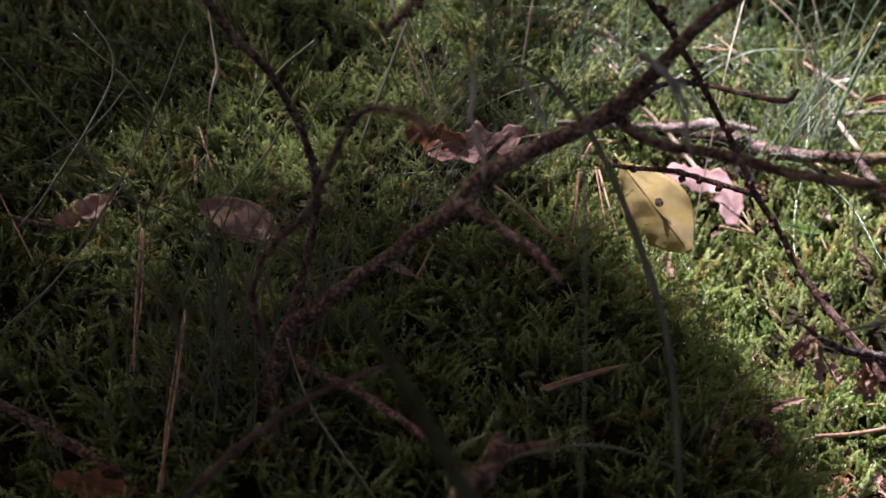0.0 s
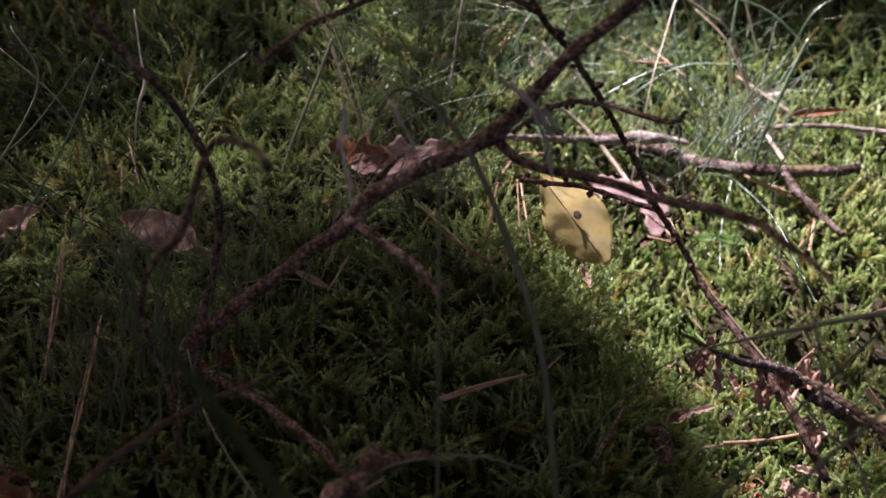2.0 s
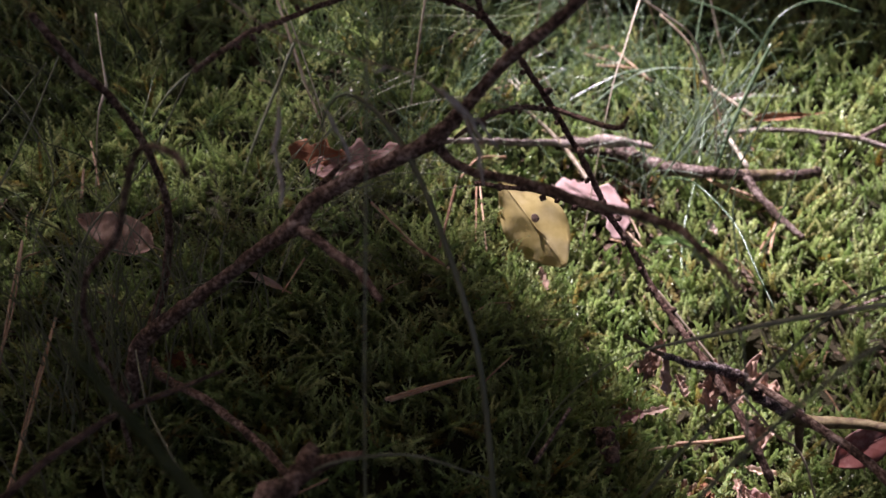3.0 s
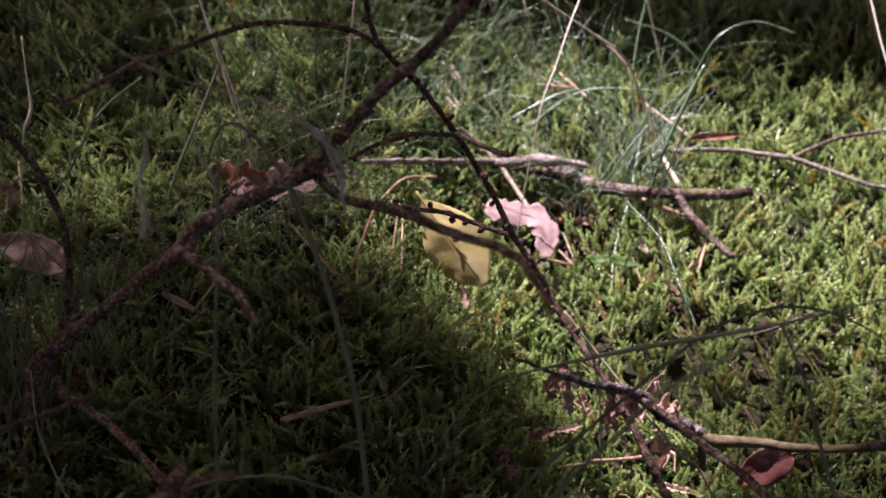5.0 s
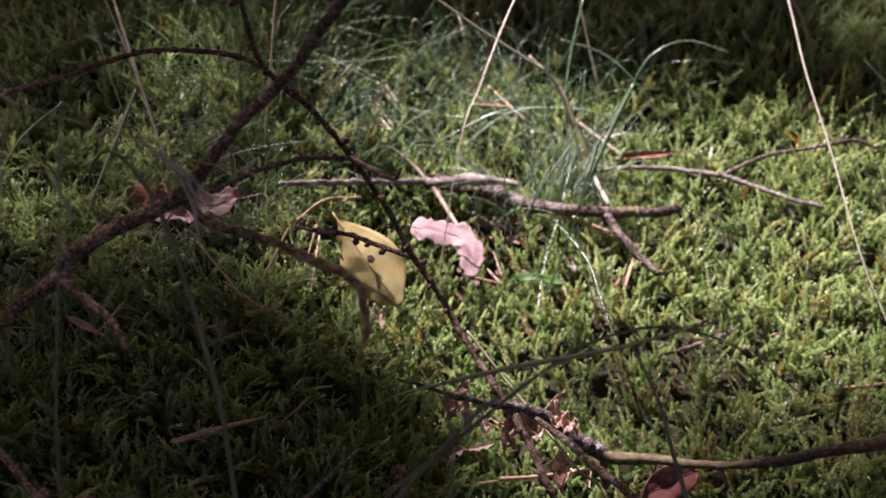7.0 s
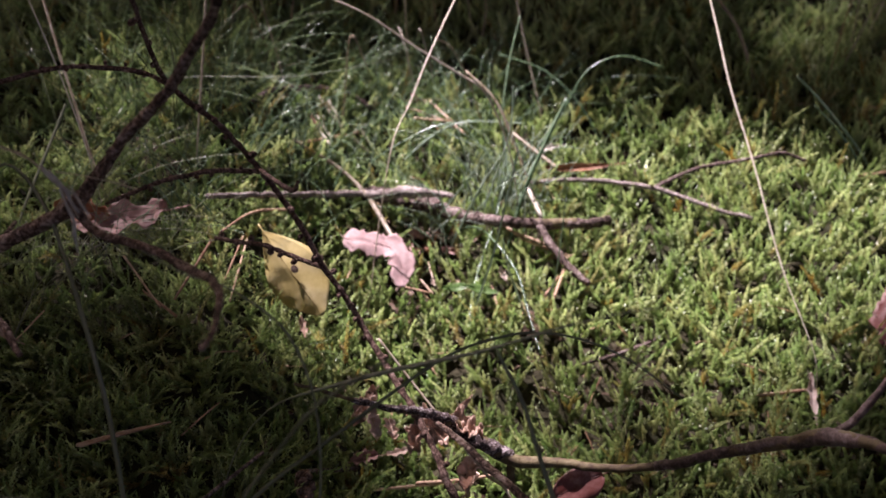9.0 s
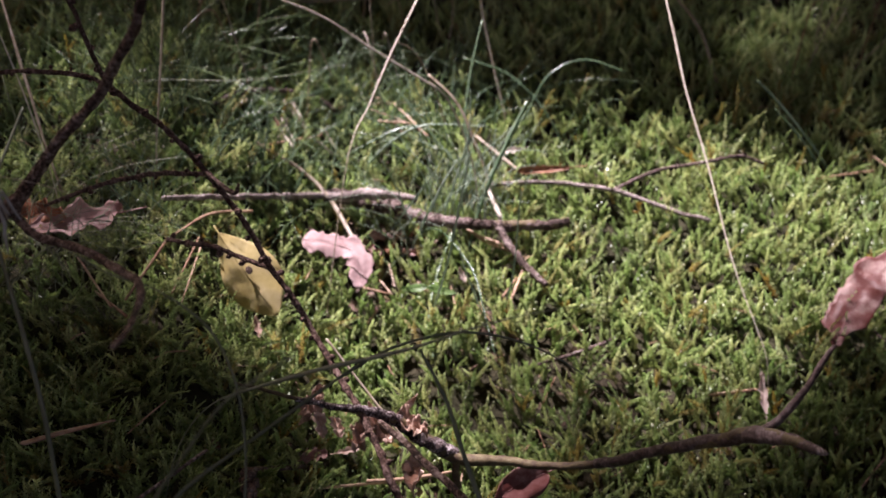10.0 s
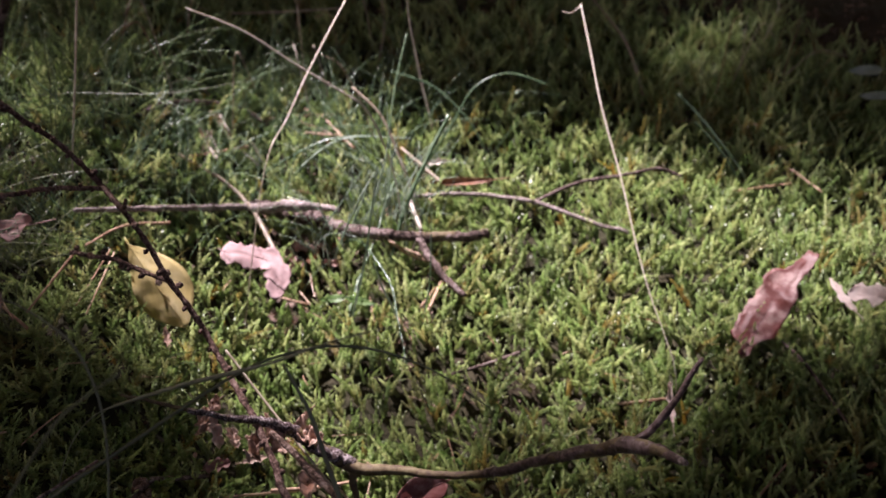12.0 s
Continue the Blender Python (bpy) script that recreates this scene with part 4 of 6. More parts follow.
leaf("pale_leaf", (0.7525, 0.8999, 0.005, -0.997, -0.074, -0.033, 0, -0.406, 0.914, 0.0354, 0.0146), PALE_GREEN, "oval", "pale grey-green leaf in the far shade", curl=0.1, wave=0.1, seed=28)
leaf("pale_leaf", (0.748, 0.8555, 0.001, -0.995, -0.088, -0.039, 0, -0.406, 0.914, 0.0345, 0.0119), PALE_GREEN, "oval", "pale grey-green leaf in the far shade", curl=0.1, wave=0.1, seed=29)
leaf("dry_leaf", (0.3235, 0.7829, -0.0341, -0.987, -0.129, -0.097, 0, -0.6, 0.8, 0.0181, 0.0071), CREAM, "ragged", "small pale leaf scrap on moss", curl=0.3, wave=0.4, seed=30)
leaf("dry_leaf", (0.1255, 0.7641, -0.0016, 0.412, 0.547, 0.729, 0, -0.8, 0.6, 0.0171, 0.0048), CREAM, "long", "pale splinter of dead leaf in grass", curl=0.3, wave=0.4, seed=31)
leaf("dry_leaf", (-0.0223, 0.4182, 0.065, -0.896, 0.314, 0.314, 0, -0.707, 0.707, 0.0191, 0.004), TAN, "long", "narrow tan leaf scrap in shaded moss", curl=0.3, wave=0.4, seed=32)

rnd = random.Random(17)
for x, y, z, w in [(0.2086, 0.6875, -0.06, 0.012), (0.2175, 0.6786, -0.0662, 0.013), (0.197, 0.6792, -0.0649, 0.012), (0.2232, 0.6914, -0.0608, 0.01), (0.2032, 0.6681, -0.0694, 0.012), (0.2322, 0.6717, -0.0666, 0.009), (0.238, 0.6928, -0.0599, 0.01)]:
    a = rnd.uniform(0, 6.3)
    leaf("dry_leaf", (x, y, z, math.cos(a), math.sin(a), rnd.uniform(-0.4, 0.4), rnd.uniform(-0.4, 0.4), rnd.uniform(-0.6, 0), 0.8, w * 1.7, w), rnd.choice((TAN, BROWN, DUSTY)), "ragged", "brown leaf scrap in the hollow beside the fallen stick", curl=0.4, wave=0.4, crumple=0.3, stalk=0.1, seed=80 + int(1e4 * x) % 97, group="dry leaf scraps")


def leaf_spot(thing, spec, u, v, size):
    """A round brown blotch, a hair proud of the blade."""
    x, y, z, ax, ay, az, nx, ny, nz, length, width = spec
    axis, face = Vector((ax, ay, az)).normalized(), Vector((nx, ny, nz)).normalized()
    side = axis.cross(face).normalized()
    bm = bmesh.new()
    bmesh.ops.create_uvsphere(bm, u_segments=14, v_segments=6, radius=size)
    for p in bm.verts:
        k = 1 + 0.15 * noise.noise(p.co * 500)
        p.co = axis * (p.co.x * k) + side * (p.co.y * 0.8 * k) + face * (p.co.z * 0.12) + axis * ((u - 0.5) * length) + side * (v * width / 2) + face * 0.0022
    return part("spot", bm, BARK_BROWN, thing, "round brown blotch")


leaf_spot(yellow_leaf, YELLOW_SPEC, 0.50, -0.16, 0.0029)

# ---- straws, needles and small sticks ----


def straw(name, pts, label, mat=STRAW, category="straw", sides=7, group="", lumps=0.08):
    thing = part(name, tube(pts, sides, 0.004, lumps, seed=int(abs(pts[0][0]) * 1000)), mat)
    return tagged(thing, label, category, group)


def down(pts, at_end=True):
    """Prolongs a stalk into the moss."""
    p, q = (pts[-1], pts[-2]) if at_end else (pts[0], pts[1])
    way = np.array(p[:3]) - np.array(q[:3])
    way = way / np.linalg.norm(way)
    z0 = float(height(p[0], p[1])) - 0.012
    gap = max(0.004, p[2] - z0)
    foot_xy = np.array(p[:2]) + way[:2] * gap * 0.5
    end = (float(foot_xy[0]), float(foot_xy[1]), z0, p[3])
    return pts + [end] if at_end else [end] + pts


SILVER = thin_leaf("silver_husk", [(0.3, (0.30, 0.27, 0.25)), (0.5, (0.45, 0.42, 0.40)), (0.7, (0.60, 0.57, 0.56))], 300, 0.4, 0.25)


def seed_grass(stem, hairs, husks, label):
    """A hair-thin dead grass stem with side hairs and drooping husks."""
    thing = new("seed_grass")
    thing.location = stem[0][:3]
    for pname, runs in (("stem", [stem]), ("hair", hairs), ("husk", husks)):
        for i, run in enumerate(runs):
            wide = {"husk": 1.9, "hair": 1.4, "stem": 1.2}[pname]
            run = [(*q[:3], q[3] * wide) for q in run]
            ob = part(pname, tube(run, 6, 0.002, 0.35 if pname == "husk" else 0.1, seed=i, ends=(0.5, 1.5)), SILVER if pname == "husk" else STRAW, thing)
            ob.location = [-v for v in thing.location]
    return tagged(thing, label, "dry grass")


seed_grass([(-0.029, 0.3382, 0.2761, 0.0003), (-0.0149, 0.3287, 0.2661, 0.0003), (0.004, 0.319, 0.2564, 0.0003), (0.0207, 0.3138, 0.2519, 0.0003), (0.0383, 0.3097, 0.249, 0.0003), (0.0539, 0.3058, 0.246, 0.0003), (0.0617, 0.3017, 0.2419, 0.0003), (0.0705, 0.2957, 0.2356, 0.0003), (0.0758, 0.2896, 0.2288, 0.0003)], [[(0.0086, 0.3134, 0.2535, 0.0002), (0.0086, 0.3065, 0.2484, 0.00015), (0.0086, 0.2999, 0.2438, 0.00015), (0.0087, 0.2939, 0.2399, 0.0002)], [(0.0126, 0.3117, 0.2515, 0.00015), (0.0178, 0.3044, 0.2434, 0.00015), (0.021, 0.3009, 0.2402, 0.00015), (0.0244, 0.2974, 0.2369, 0.00015)], [(0.0447, 0.3065, 0.2493, 0.00015), (0.054, 0.3041, 0.2466, 0.00015), (0.0606, 0.3017, 0.2438, 0.00015), (0.0652, 0.2985, 0.2399, 0.00015)], [(0.0674, 0.3, 0.2419, 0.0002), (0.0763, 0.299, 0.241, 0.00015), (0.0866, 0.2975, 0.2395, 0.00015), (0.0968, 0.2956, 0.2373, 0.00015)], [(0.0384, 0.3074, 0.2502, 0.00015), (0.0396, 0.3056, 0.248, 0.00015), (0.0414, 0.3054, 0.2478, 0.00015)]], [[(0.0089, 0.2945, 0.2406, 0.00025), (0.0092, 0.2891, 0.2364, 0.00045), (0.0083, 0.2843, 0.233, 0.0004), (0.0073, 0.2811, 0.2315, 0.00015)], [(0.0084, 0.2821, 0.2329, 0.0002), (0.0101, 0.2751, 0.2294, 0.00039), (0.0118, 0.2685, 0.2264, 0.00048), (0.0116, 0.2622, 0.2238, 0.00019)], [(0.0244, 0.2977, 0.2372, 0.0002), (0.0263, 0.2951, 0.234, 0.00041), (0.0278, 0.2933, 0.2317, 0.00025)], [(0.0282, 0.293, 0.2314, 0.0002), (0.0305, 0.2905, 0.2282, 0.00041), (0.0318, 0.2875, 0.2245, 0.00015)], [(0.062, 0.3017, 0.2438, 0.00025), (0.0652, 0.2991, 0.2406, 0.00051), (0.0693, 0.2968, 0.2378, 0.00046), (0.0736, 0.295, 0.2357, 0.0002)], [(0.0652, 0.3002, 0.2421, 0.0002), (0.0708, 0.2962, 0.2371, 0.00036), (0.0736, 0.2927, 0.2328, 0.00036), (0.0761, 0.2907, 0.2303, 0.00015)], [(0.069, 0.2962, 0.2371, 0.0002), (0.0723, 0.2916, 0.2313, 0.00036), (0.0746, 0.2881, 0.2269, 0.00041), (0.0737, 0.2853, 0.2233, 0.00015)], [(0.0737, 0.2904, 0.2298, 0.00015), (0.0746, 0.2864, 0.2247, 0.00036), (0.0758, 0.2818, 0.2189, 0.00015)], [(0.0727, 0.2967, 0.2379, 0.00015), (0.0768, 0.2927, 0.2328, 0.00031), (0.0802, 0.2895, 0.2289, 0.00015)], [(0.0401, 0.3052, 0.2475, 0.0002), (0.0422, 0.3058, 0.2484, 0.00036), (0.0436, 0.3065, 0.2493, 0.00015)]], "hair-thin dead grass stem with drooping silvery seed husks")
straw("straw", down([(0.1807, 0.4243, 0.055, 0.00075), (0.2027, 0.4042, 0.0352, 0.00075), (0.2213, 0.3871, 0.0194, 0.00074), (0.2398, 0.3702, 0.0038, 0.00073), (0.2549, 0.3572, -0.0067, 0.00073)]), "thin straight pale straw lying across dry leaves")
straw("straw", down([(0.4354, 0.778, 0.1208, 0.00071), (0.4409, 0.7442, 0.0956, 0.00085), (0.447, 0.7043, 0.0658, 0.00076), (0.4587, 0.6539, 0.0289, 0.00067), (0.4671, 0.6094, -0.0041, 0.00058), (0.474, 0.5806, -0.0252, 0.00051), (0.4822, 0.5556, -0.043, 0.00043), (0.4884, 0.5331, -0.0594, 0.00035)]), "tall pale dead grass stalk rising from sunlit moss", STRAW_WHITE)
straw("straw", down([(0.2435, 0.7846, 0.1179, 0.0008), (0.2365, 0.7692, 0.1101, 0.00079), (0.2161, 0.7226, 0.0862, 0.00076), (0.2011, 0.6833, 0.0658, 0.00056), (0.1849, 0.6375, 0.0418, 0.00046)]), "white dry grass stalk leaning over moss", STRAW_WHITE)
straw("straw", down([(0.1245, 0.7289, 0.1321, 0.00071), (0.1652, 0.7327, 0.1127, 0.00073), (0.2033, 0.7323, 0.0863, 0.00085), (0.2386, 0.7324, 0.0629, 0.00087), (0.259, 0.7319, 0.0481, 0.00098), (0.273, 0.7265, 0.0225, 0.00089), (0.2851, 0.7181, -0.0132, 0.00068)]), "long bent tan straw arching over grass")
straw("straw", down([(-0.0690, 0.7110, 0.1770, 0.00085), (-0.0465, 0.6637, 0.1323, 0.00100), (-0.0358, 0.6409, 0.111, 0.00105), (-0.0275, 0.624, 0.0952, 0.00105), (-0.0171, 0.6017, 0.0744, 0.00095), (-0.0071, 0.5837, 0.0578, 0.00080)]), "broad pale straw standing in shaded grass")
straw("straw", down([(0.0654, 0.6532, 0.1737, 0.00078), (0.0604, 0.6441, 0.1321, 0.0008), (0.0552, 0.6355, 0.0926, 0.00081), (0.0505, 0.628, 0.0578, 0.00069)]), "thin reddish dry stalk standing in moss")
straw("straw", down([(-0.051, 0.6378, 0.1725, 0.00045), (-0.0345, 0.6146, 0.1419, 0.00045), (-0.0198, 0.5926, 0.1127, 0.00045), (-0.005, 0.5663, 0.0776, 0.00037)]), "thin whitish dry stalk in shade", STRAW_WHITE)
straw("straw", [(0.1091, 0.7136, 0.0131, 0.00135), (0.1434, 0.7197, -0.0169, 0.00156), (0.1667, 0.702, -0.0327, 0.0019), (0.188, 0.6598, -0.0448, 0.00167)], "flat pale straw lying across moss")
straw("straw", [(0.2917, 0.7904, -0.024, 0.00152), (0.3252, 0.7454, -0.0311, 0.00166)], "short pale straw lying on moss")
straw("straw", [(0.297, 0.7165, -0.0303, 0.00176), (0.3057, 0.6795, -0.0361, 0.00188)], "pale straw lying against a stick")
straw("straw", down([(0.3223, 0.8419, -0.0311, 0.00101), (0.3115, 0.8688, 0.005, 0.00101), (0.3007, 0.9003, 0.0477, 0.00086), (0.2979, 0.916, 0.0691, 0.00072)], False), "dry brown grass stalk in far shade")
straw("straw", down([(0.534, 0.908, -0.0237, 0.00173), (0.5198, 0.9351, 0.0123, 0.00154), (0.5, 0.9526, 0.0344, 0.00115), (0.4802, 0.9668, 0.0518, 0.00096)], False), "dry brown grass stalk in far shade")
straw("straw", down([(0.2726, 0.9551, -0.0203, 0.00082), (0.2782, 0.9749, 0.0078, 0.00082), (0.2752, 0.9951, 0.0356, 0.00068)], False), "dry brown grass stalk in far shade")
straw("straw", [(0.0669, 1.0012, 0.0226, 0.00086), (0.1126, 0.9913, 0.0144, 0.00103), (0.1639, 0.9885, 0.0166, 0.00103), (0.2324, 0.9872, 0.0229, 0.00086)], "dry brown straw lying across far grass")
straw("seed_stalk", down([(-0.1318, 0.5372, 0.087, 0.00048), (-0.1277, 0.547, 0.0996, 0.00127), (-0.1271, 0.5499, 0.1033, 0.00096), (-0.1303, 0.5617, 0.1184, 0.00048), (-0.1334, 0.5754, 0.1359, 0.00048)], False), "thin dry grass stalk with a small seed head")

NEEDLE_LABEL = "fallen brown pine needle lying on moss"
straw("pine_needle", [(-0.1526, 0.4444, 0.0694, 0.00066), (-0.1424, 0.3871, 0.071, 0.0007), (-0.1324, 0.3377, 0.073, 0.00055)], NEEDLE_LABEL, NEEDLE, "pine needle", 6)
straw("pine_needle", [(-0.1502, 0.4391, 0.0724, 0.00054), (-0.139, 0.384, 0.0737, 0.0005), (-0.1331, 0.3344, 0.0752, 0.00037)], NEEDLE_LABEL, NEEDLE, "pine needle", 6)
straw("pine_needle", [(-0.1177, 0.3803, 0.0727, 0.00059), (-0.111, 0.3223, 0.0765, 0.00063), (-0.1068, 0.2677, 0.0783, 0.00057)], NEEDLE_LABEL, NEEDLE, "pine needle", 6)
straw("pine_needle", [(-0.1185, 0.379, 0.071, 0.0005), (-0.1122, 0.3108, 0.0748, 0.00053), (-0.1062, 0.271, 0.076, 0.00041)], NEEDLE_LABEL, NEEDLE, "pine needle", 6)
straw("pine_needle", [(0.041, 0.3255, 0.0746, 0.00092), (0.0607, 0.3362, 0.0725, 0.00074), (0.0809, 0.3446, 0.0706, 0.00047)], NEEDLE_LABEL, NEEDLE, "pine needle", 6)
straw("pine_needle", [(-0.1403, 0.5212, 0.0633, 0.00072), (-0.1347, 0.4932, 0.0632, 0.00092)], NEEDLE_LABEL, NEEDLE, "pine needle", 6)
straw("pine_needle", [(-0.1434, 0.5516, 0.0632, 0.00062), (-0.1264, 0.5015, 0.064, 0.00058)], NEEDLE_LABEL, NEEDLE, "pine needle", 6)
straw("pine_needle", [(-0.0814, 0.4932, 0.0632, 0.00058), (-0.0995, 0.4685, 0.0641, 0.00045)], NEEDLE_LABEL, NEEDLE, "pine needle", 6)
straw("pine_needle", [(-0.0857, 0.4907, 0.0632, 0.00046), (-0.1021, 0.466, 0.0641, 0.00034)], NEEDLE_LABEL, NEEDLE, "pine needle", 6)
straw("pine_needle", [(0.0907, 0.5437, 0.0402, 0.0007), (0.0867, 0.4671, 0.0537, 0.0005)], NEEDLE_LABEL, NEEDLE, "pine needle", 6)
straw("pine_needle", [(0.093, 0.5442, 0.0376, 0.0007), (0.0928, 0.4639, 0.0498, 0.0005)], NEEDLE_LABEL, NEEDLE, "pine needle", 6)
straw("pine_needle", [(0.0283, 0.4899, 0.0636, 0.00076), (0.0587, 0.4398, 0.0651, 0.0006)], NEEDLE_LABEL, NEEDLE, "pine needle", 6)
straw("pine_needle", [(0.0457, 0.4569, 0.0638, 0.00049), (0.0687, 0.4316, 0.0649, 0.00059)], NEEDLE_LABEL, NEEDLE, "pine needle", 6)
straw("pine_needle", [(0.1119, 0.7258, 0.0028, 0.0012), (0.1565, 0.7904, -0.0242, 0.00111)], NEEDLE_LABEL, NEEDLE, "pine needle", 6)
straw("pine_needle", [(0.0430, 0.3235, 0.0760, 0.0007), (0.0800, 0.3440, 0.0712, 0.00045)], NEEDLE_LABEL, NEEDLE, "pine needle", 6)
straw("pine_needle", [(0.1716, 0.3809, -0.021, 0.00097), (0.2182, 0.431, -0.0711, 0.00108)], NEEDLE_LABEL, NEEDLE, "pine needle", 6)
straw("pine_needle", [(0.195, 0.6188, -0.0597, 0.00081), (0.2158, 0.6135, -0.0621, 0.00098)], NEEDLE_LABEL, NEEDLE, "pine needle", 6)
straw("small_stick", [(0.1434, 0.3605, 0.0169, 0.00181), (0.1676, 0.3969, -0.0197, 0.00123)], "small dark brown stick lying in moss", BARK_LOG, "stick", 8, lumps=0.35)
straw("pine_needle", [(0.4467, 0.5134, -0.075, 0.00108), (0.4812, 0.5183, -0.0743, 0.00093)], NEEDLE_LABEL, NEEDLE, "pine needle", 6)
straw("pine_needle", [(0.5212, 0.4232, -0.0748, 0.0007), (0.5506, 0.453, -0.0745, 0.00073)], NEEDLE_LABEL, NEEDLE, "pine needle", 6)
straw("pine_needle", [(0.2086, 0.6268, -0.059, 0.00083), (0.218, 0.612, -0.0614, 0.00066)], NEEDLE_LABEL, NEEDLE, "pine needle", 6)
straw("pine_needle", [(0.2803, 0.6761, -0.0471, 0.00104), (0.3122, 0.6587, -0.0504, 0.00121)], NEEDLE_LABEL, NEEDLE, "pine needle", 6)
straw("pine_needle", [(0.3094, 0.606, -0.0622, 0.00132), (0.3221, 0.6402, -0.0577, 0.00119)], NEEDLE_LABEL, NEEDLE, "pine needle", 6)
straw("small_stick", [(0.3248, 0.545, -0.0732, 0.0011), (0.3508, 0.5537, -0.0716, 0.00143), (0.3821, 0.5673, -0.0695, 0.00129)], "small dark brown stick lying in moss", BARK_LOG, "stick", 8, lumps=0.35)
straw("pine_needle", [(0.5884, 0.7485, -0.0399, 0.00095), (0.6425, 0.7579, -0.0376, 0.00095)], NEEDLE_LABEL, NEEDLE, "pine needle", 6)
straw("pine_needle", [(0.6486, 0.7786, -0.0354, 0.00097), (0.668, 0.7469, -0.0394, 0.00095)], NEEDLE_LABEL, NEEDLE, "pine needle", 6)
straw("pine_needle", [(0.2199, 0.8342, -0.0164, 0.00117), (0.2489, 0.7893, -0.0238, 0.00095)], NEEDLE_LABEL, NEEDLE, "pine needle", 6)
straw("pine_needle", [(0.2054, 0.8101, -0.0207, 0.00115), (0.236, 0.807, -0.0214, 0.00096)], NEEDLE_LABEL, NEEDLE, "pine needle", 6)
straw("pine_needle", [(0.1173, 0.7746, 0.0022, 0.00179), (0.1312, 0.7568, -0.011, 0.00142)], NEEDLE_LABEL, NEEDLE, "pine needle", 6)
straw("pine_needle", [(0.1268, 0.8079, -0.0023, 0.00167), (0.1447, 0.7864, -0.017, 0.00147)], NEEDLE_LABEL, NEEDLE, "pine needle", 6)
straw("small_stick", [(0.0745, 0.7443, 0.031, 0.0022), (0.0896, 0.7756, 0.0248, 0.0027), (0.1168, 0.8125, 0.0072, 0.0027), (0.1485, 0.8323, -0.0104, 0.0024), (0.1713, 0.8256, -0.0222, 0.0018)], "small dark brown stick lying in moss", BARK_LOG, "stick", 8, lumps=0.35)
straw("small_stick", [(0.5809, 0.5679, -0.062, 0.00098), (0.5941, 0.5438, -0.0666, 0.00128), (0.6048, 0.4866, -0.0694, 0.00122)], "small dark brown stick lying in moss", BARK_LOG, "stick", 8, lumps=0.35)
straw("small_stick", [(0.1031, 0.2861, 0.0785, 0.00095), (0.1252, 0.3379, 0.056, 0.00084)], "small dark brown stick lying in moss", BARK_LOG, "stick", 8, lumps=0.35)
straw("pine_needle", [(-0.2384, 0.4829, 0.063, 0.00057), (-0.203, 0.4245, 0.063, 0.00063)], NEEDLE_LABEL, NEEDLE, "pine needle", 6)
straw("small_stick", [(-0.226, 0.4625, 0.0629, 0.00155), (-0.201, 0.453, 0.0637, 0.0011)], "small dark brown stick lying in moss", BARK_LOG, "stick", 8, lumps=0.35)
straw("pine_needle", [(0.0471, 0.455, 0.0639, 0.00074), (0.0686, 0.4337, 0.0643, 0.00061)], NEEDLE_LABEL, NEEDLE, "pine needle", 6)
straw("pine_needle", [(0.1151, 0.6217, 0.0086, 0.00126), (0.0936, 0.577, 0.0366, 0.00103), (0.0796, 0.5273, 0.0551, 0.00082)], NEEDLE_LABEL, NEEDLE, "pine needle", 6)
straw("pine_needle", [(0.4435, 0.5131, -0.0741, 0.0009), (0.4796, 0.5187, -0.074, 0.00076)], NEEDLE_LABEL, NEEDLE, "pine needle", 6)
straw("pine_needle", [(-0.0046, 0.4361, 0.0655, 0.00065), (-0.0131, 0.407, 0.0671, 0.00052)], NEEDLE_LABEL, NEEDLE, "pine needle", 6)
straw("pine_needle", [(0.3031, 0.6092, -0.0614, 0.00081), (0.316, 0.6304, -0.0586, 0.00082)], NEEDLE_LABEL, NEEDLE, "pine needle", 6)
straw("pine_needle", [(0.1999, 0.5832, -0.0658, 0.00113), (0.2057, 0.5964, -0.0639, 0.00098)], NEEDLE_LABEL, NEEDLE, "pine needle", 6)
straw("pine_needle", [(0.0765, 0.513, 0.0593, 0.00095), (0.0662, 0.4436, 0.0679, 0.00075)], NEEDLE_LABEL, NEEDLE, "pine needle", 6)


def needle_litter():
    """Loose single needles and bits that lie scattered over the moss."""
    rnd = random.Random(21)
    shapes = []
    for k in range(6):
        ln, bow = rnd.uniform(0.010, 0.034), rnd.uniform(-0.004, 0.004)
        shapes.append(tube([(-ln / 2, 0, 0, 0.0004), (0, bow, 0.001, 0.0005), (ln / 2, 0, 0, 0.0003)], 5, 0.006, 0.1, seed=k))
    meshes = []
    for bm in shapes:
        me = bpy.data.meshes.new("pine_needle")
        bm.to_mesh(me)
        bm.free()
        me.materials.append(NEEDLE)
        meshes.append(me)
    for i in range(104):
        y = rnd.uniform(0.26, 1.05) if i % 2 else rnd.gauss(0.52, 0.11)
        x = rnd.uniform(-0.2 - 0.3 * (y - 0.25), 0.62 + 0.32 * (y - 0.4)) if i % 2 else rnd.gauss(0.27, 0.10)
        ob = new("pine_needle", rnd.choice(meshes))
        z = float(height(x, y)) + rnd.uniform(-0.002, 0.004)
        ob.matrix_basis = pose(x, y, z, rnd.uniform(-25, 25), rnd.uniform(-30, 30), rnd.uniform(0, 360))
        tagged(ob, NEEDLE_LABEL, "pine needle", "scattered pine needles")


needle_litter()


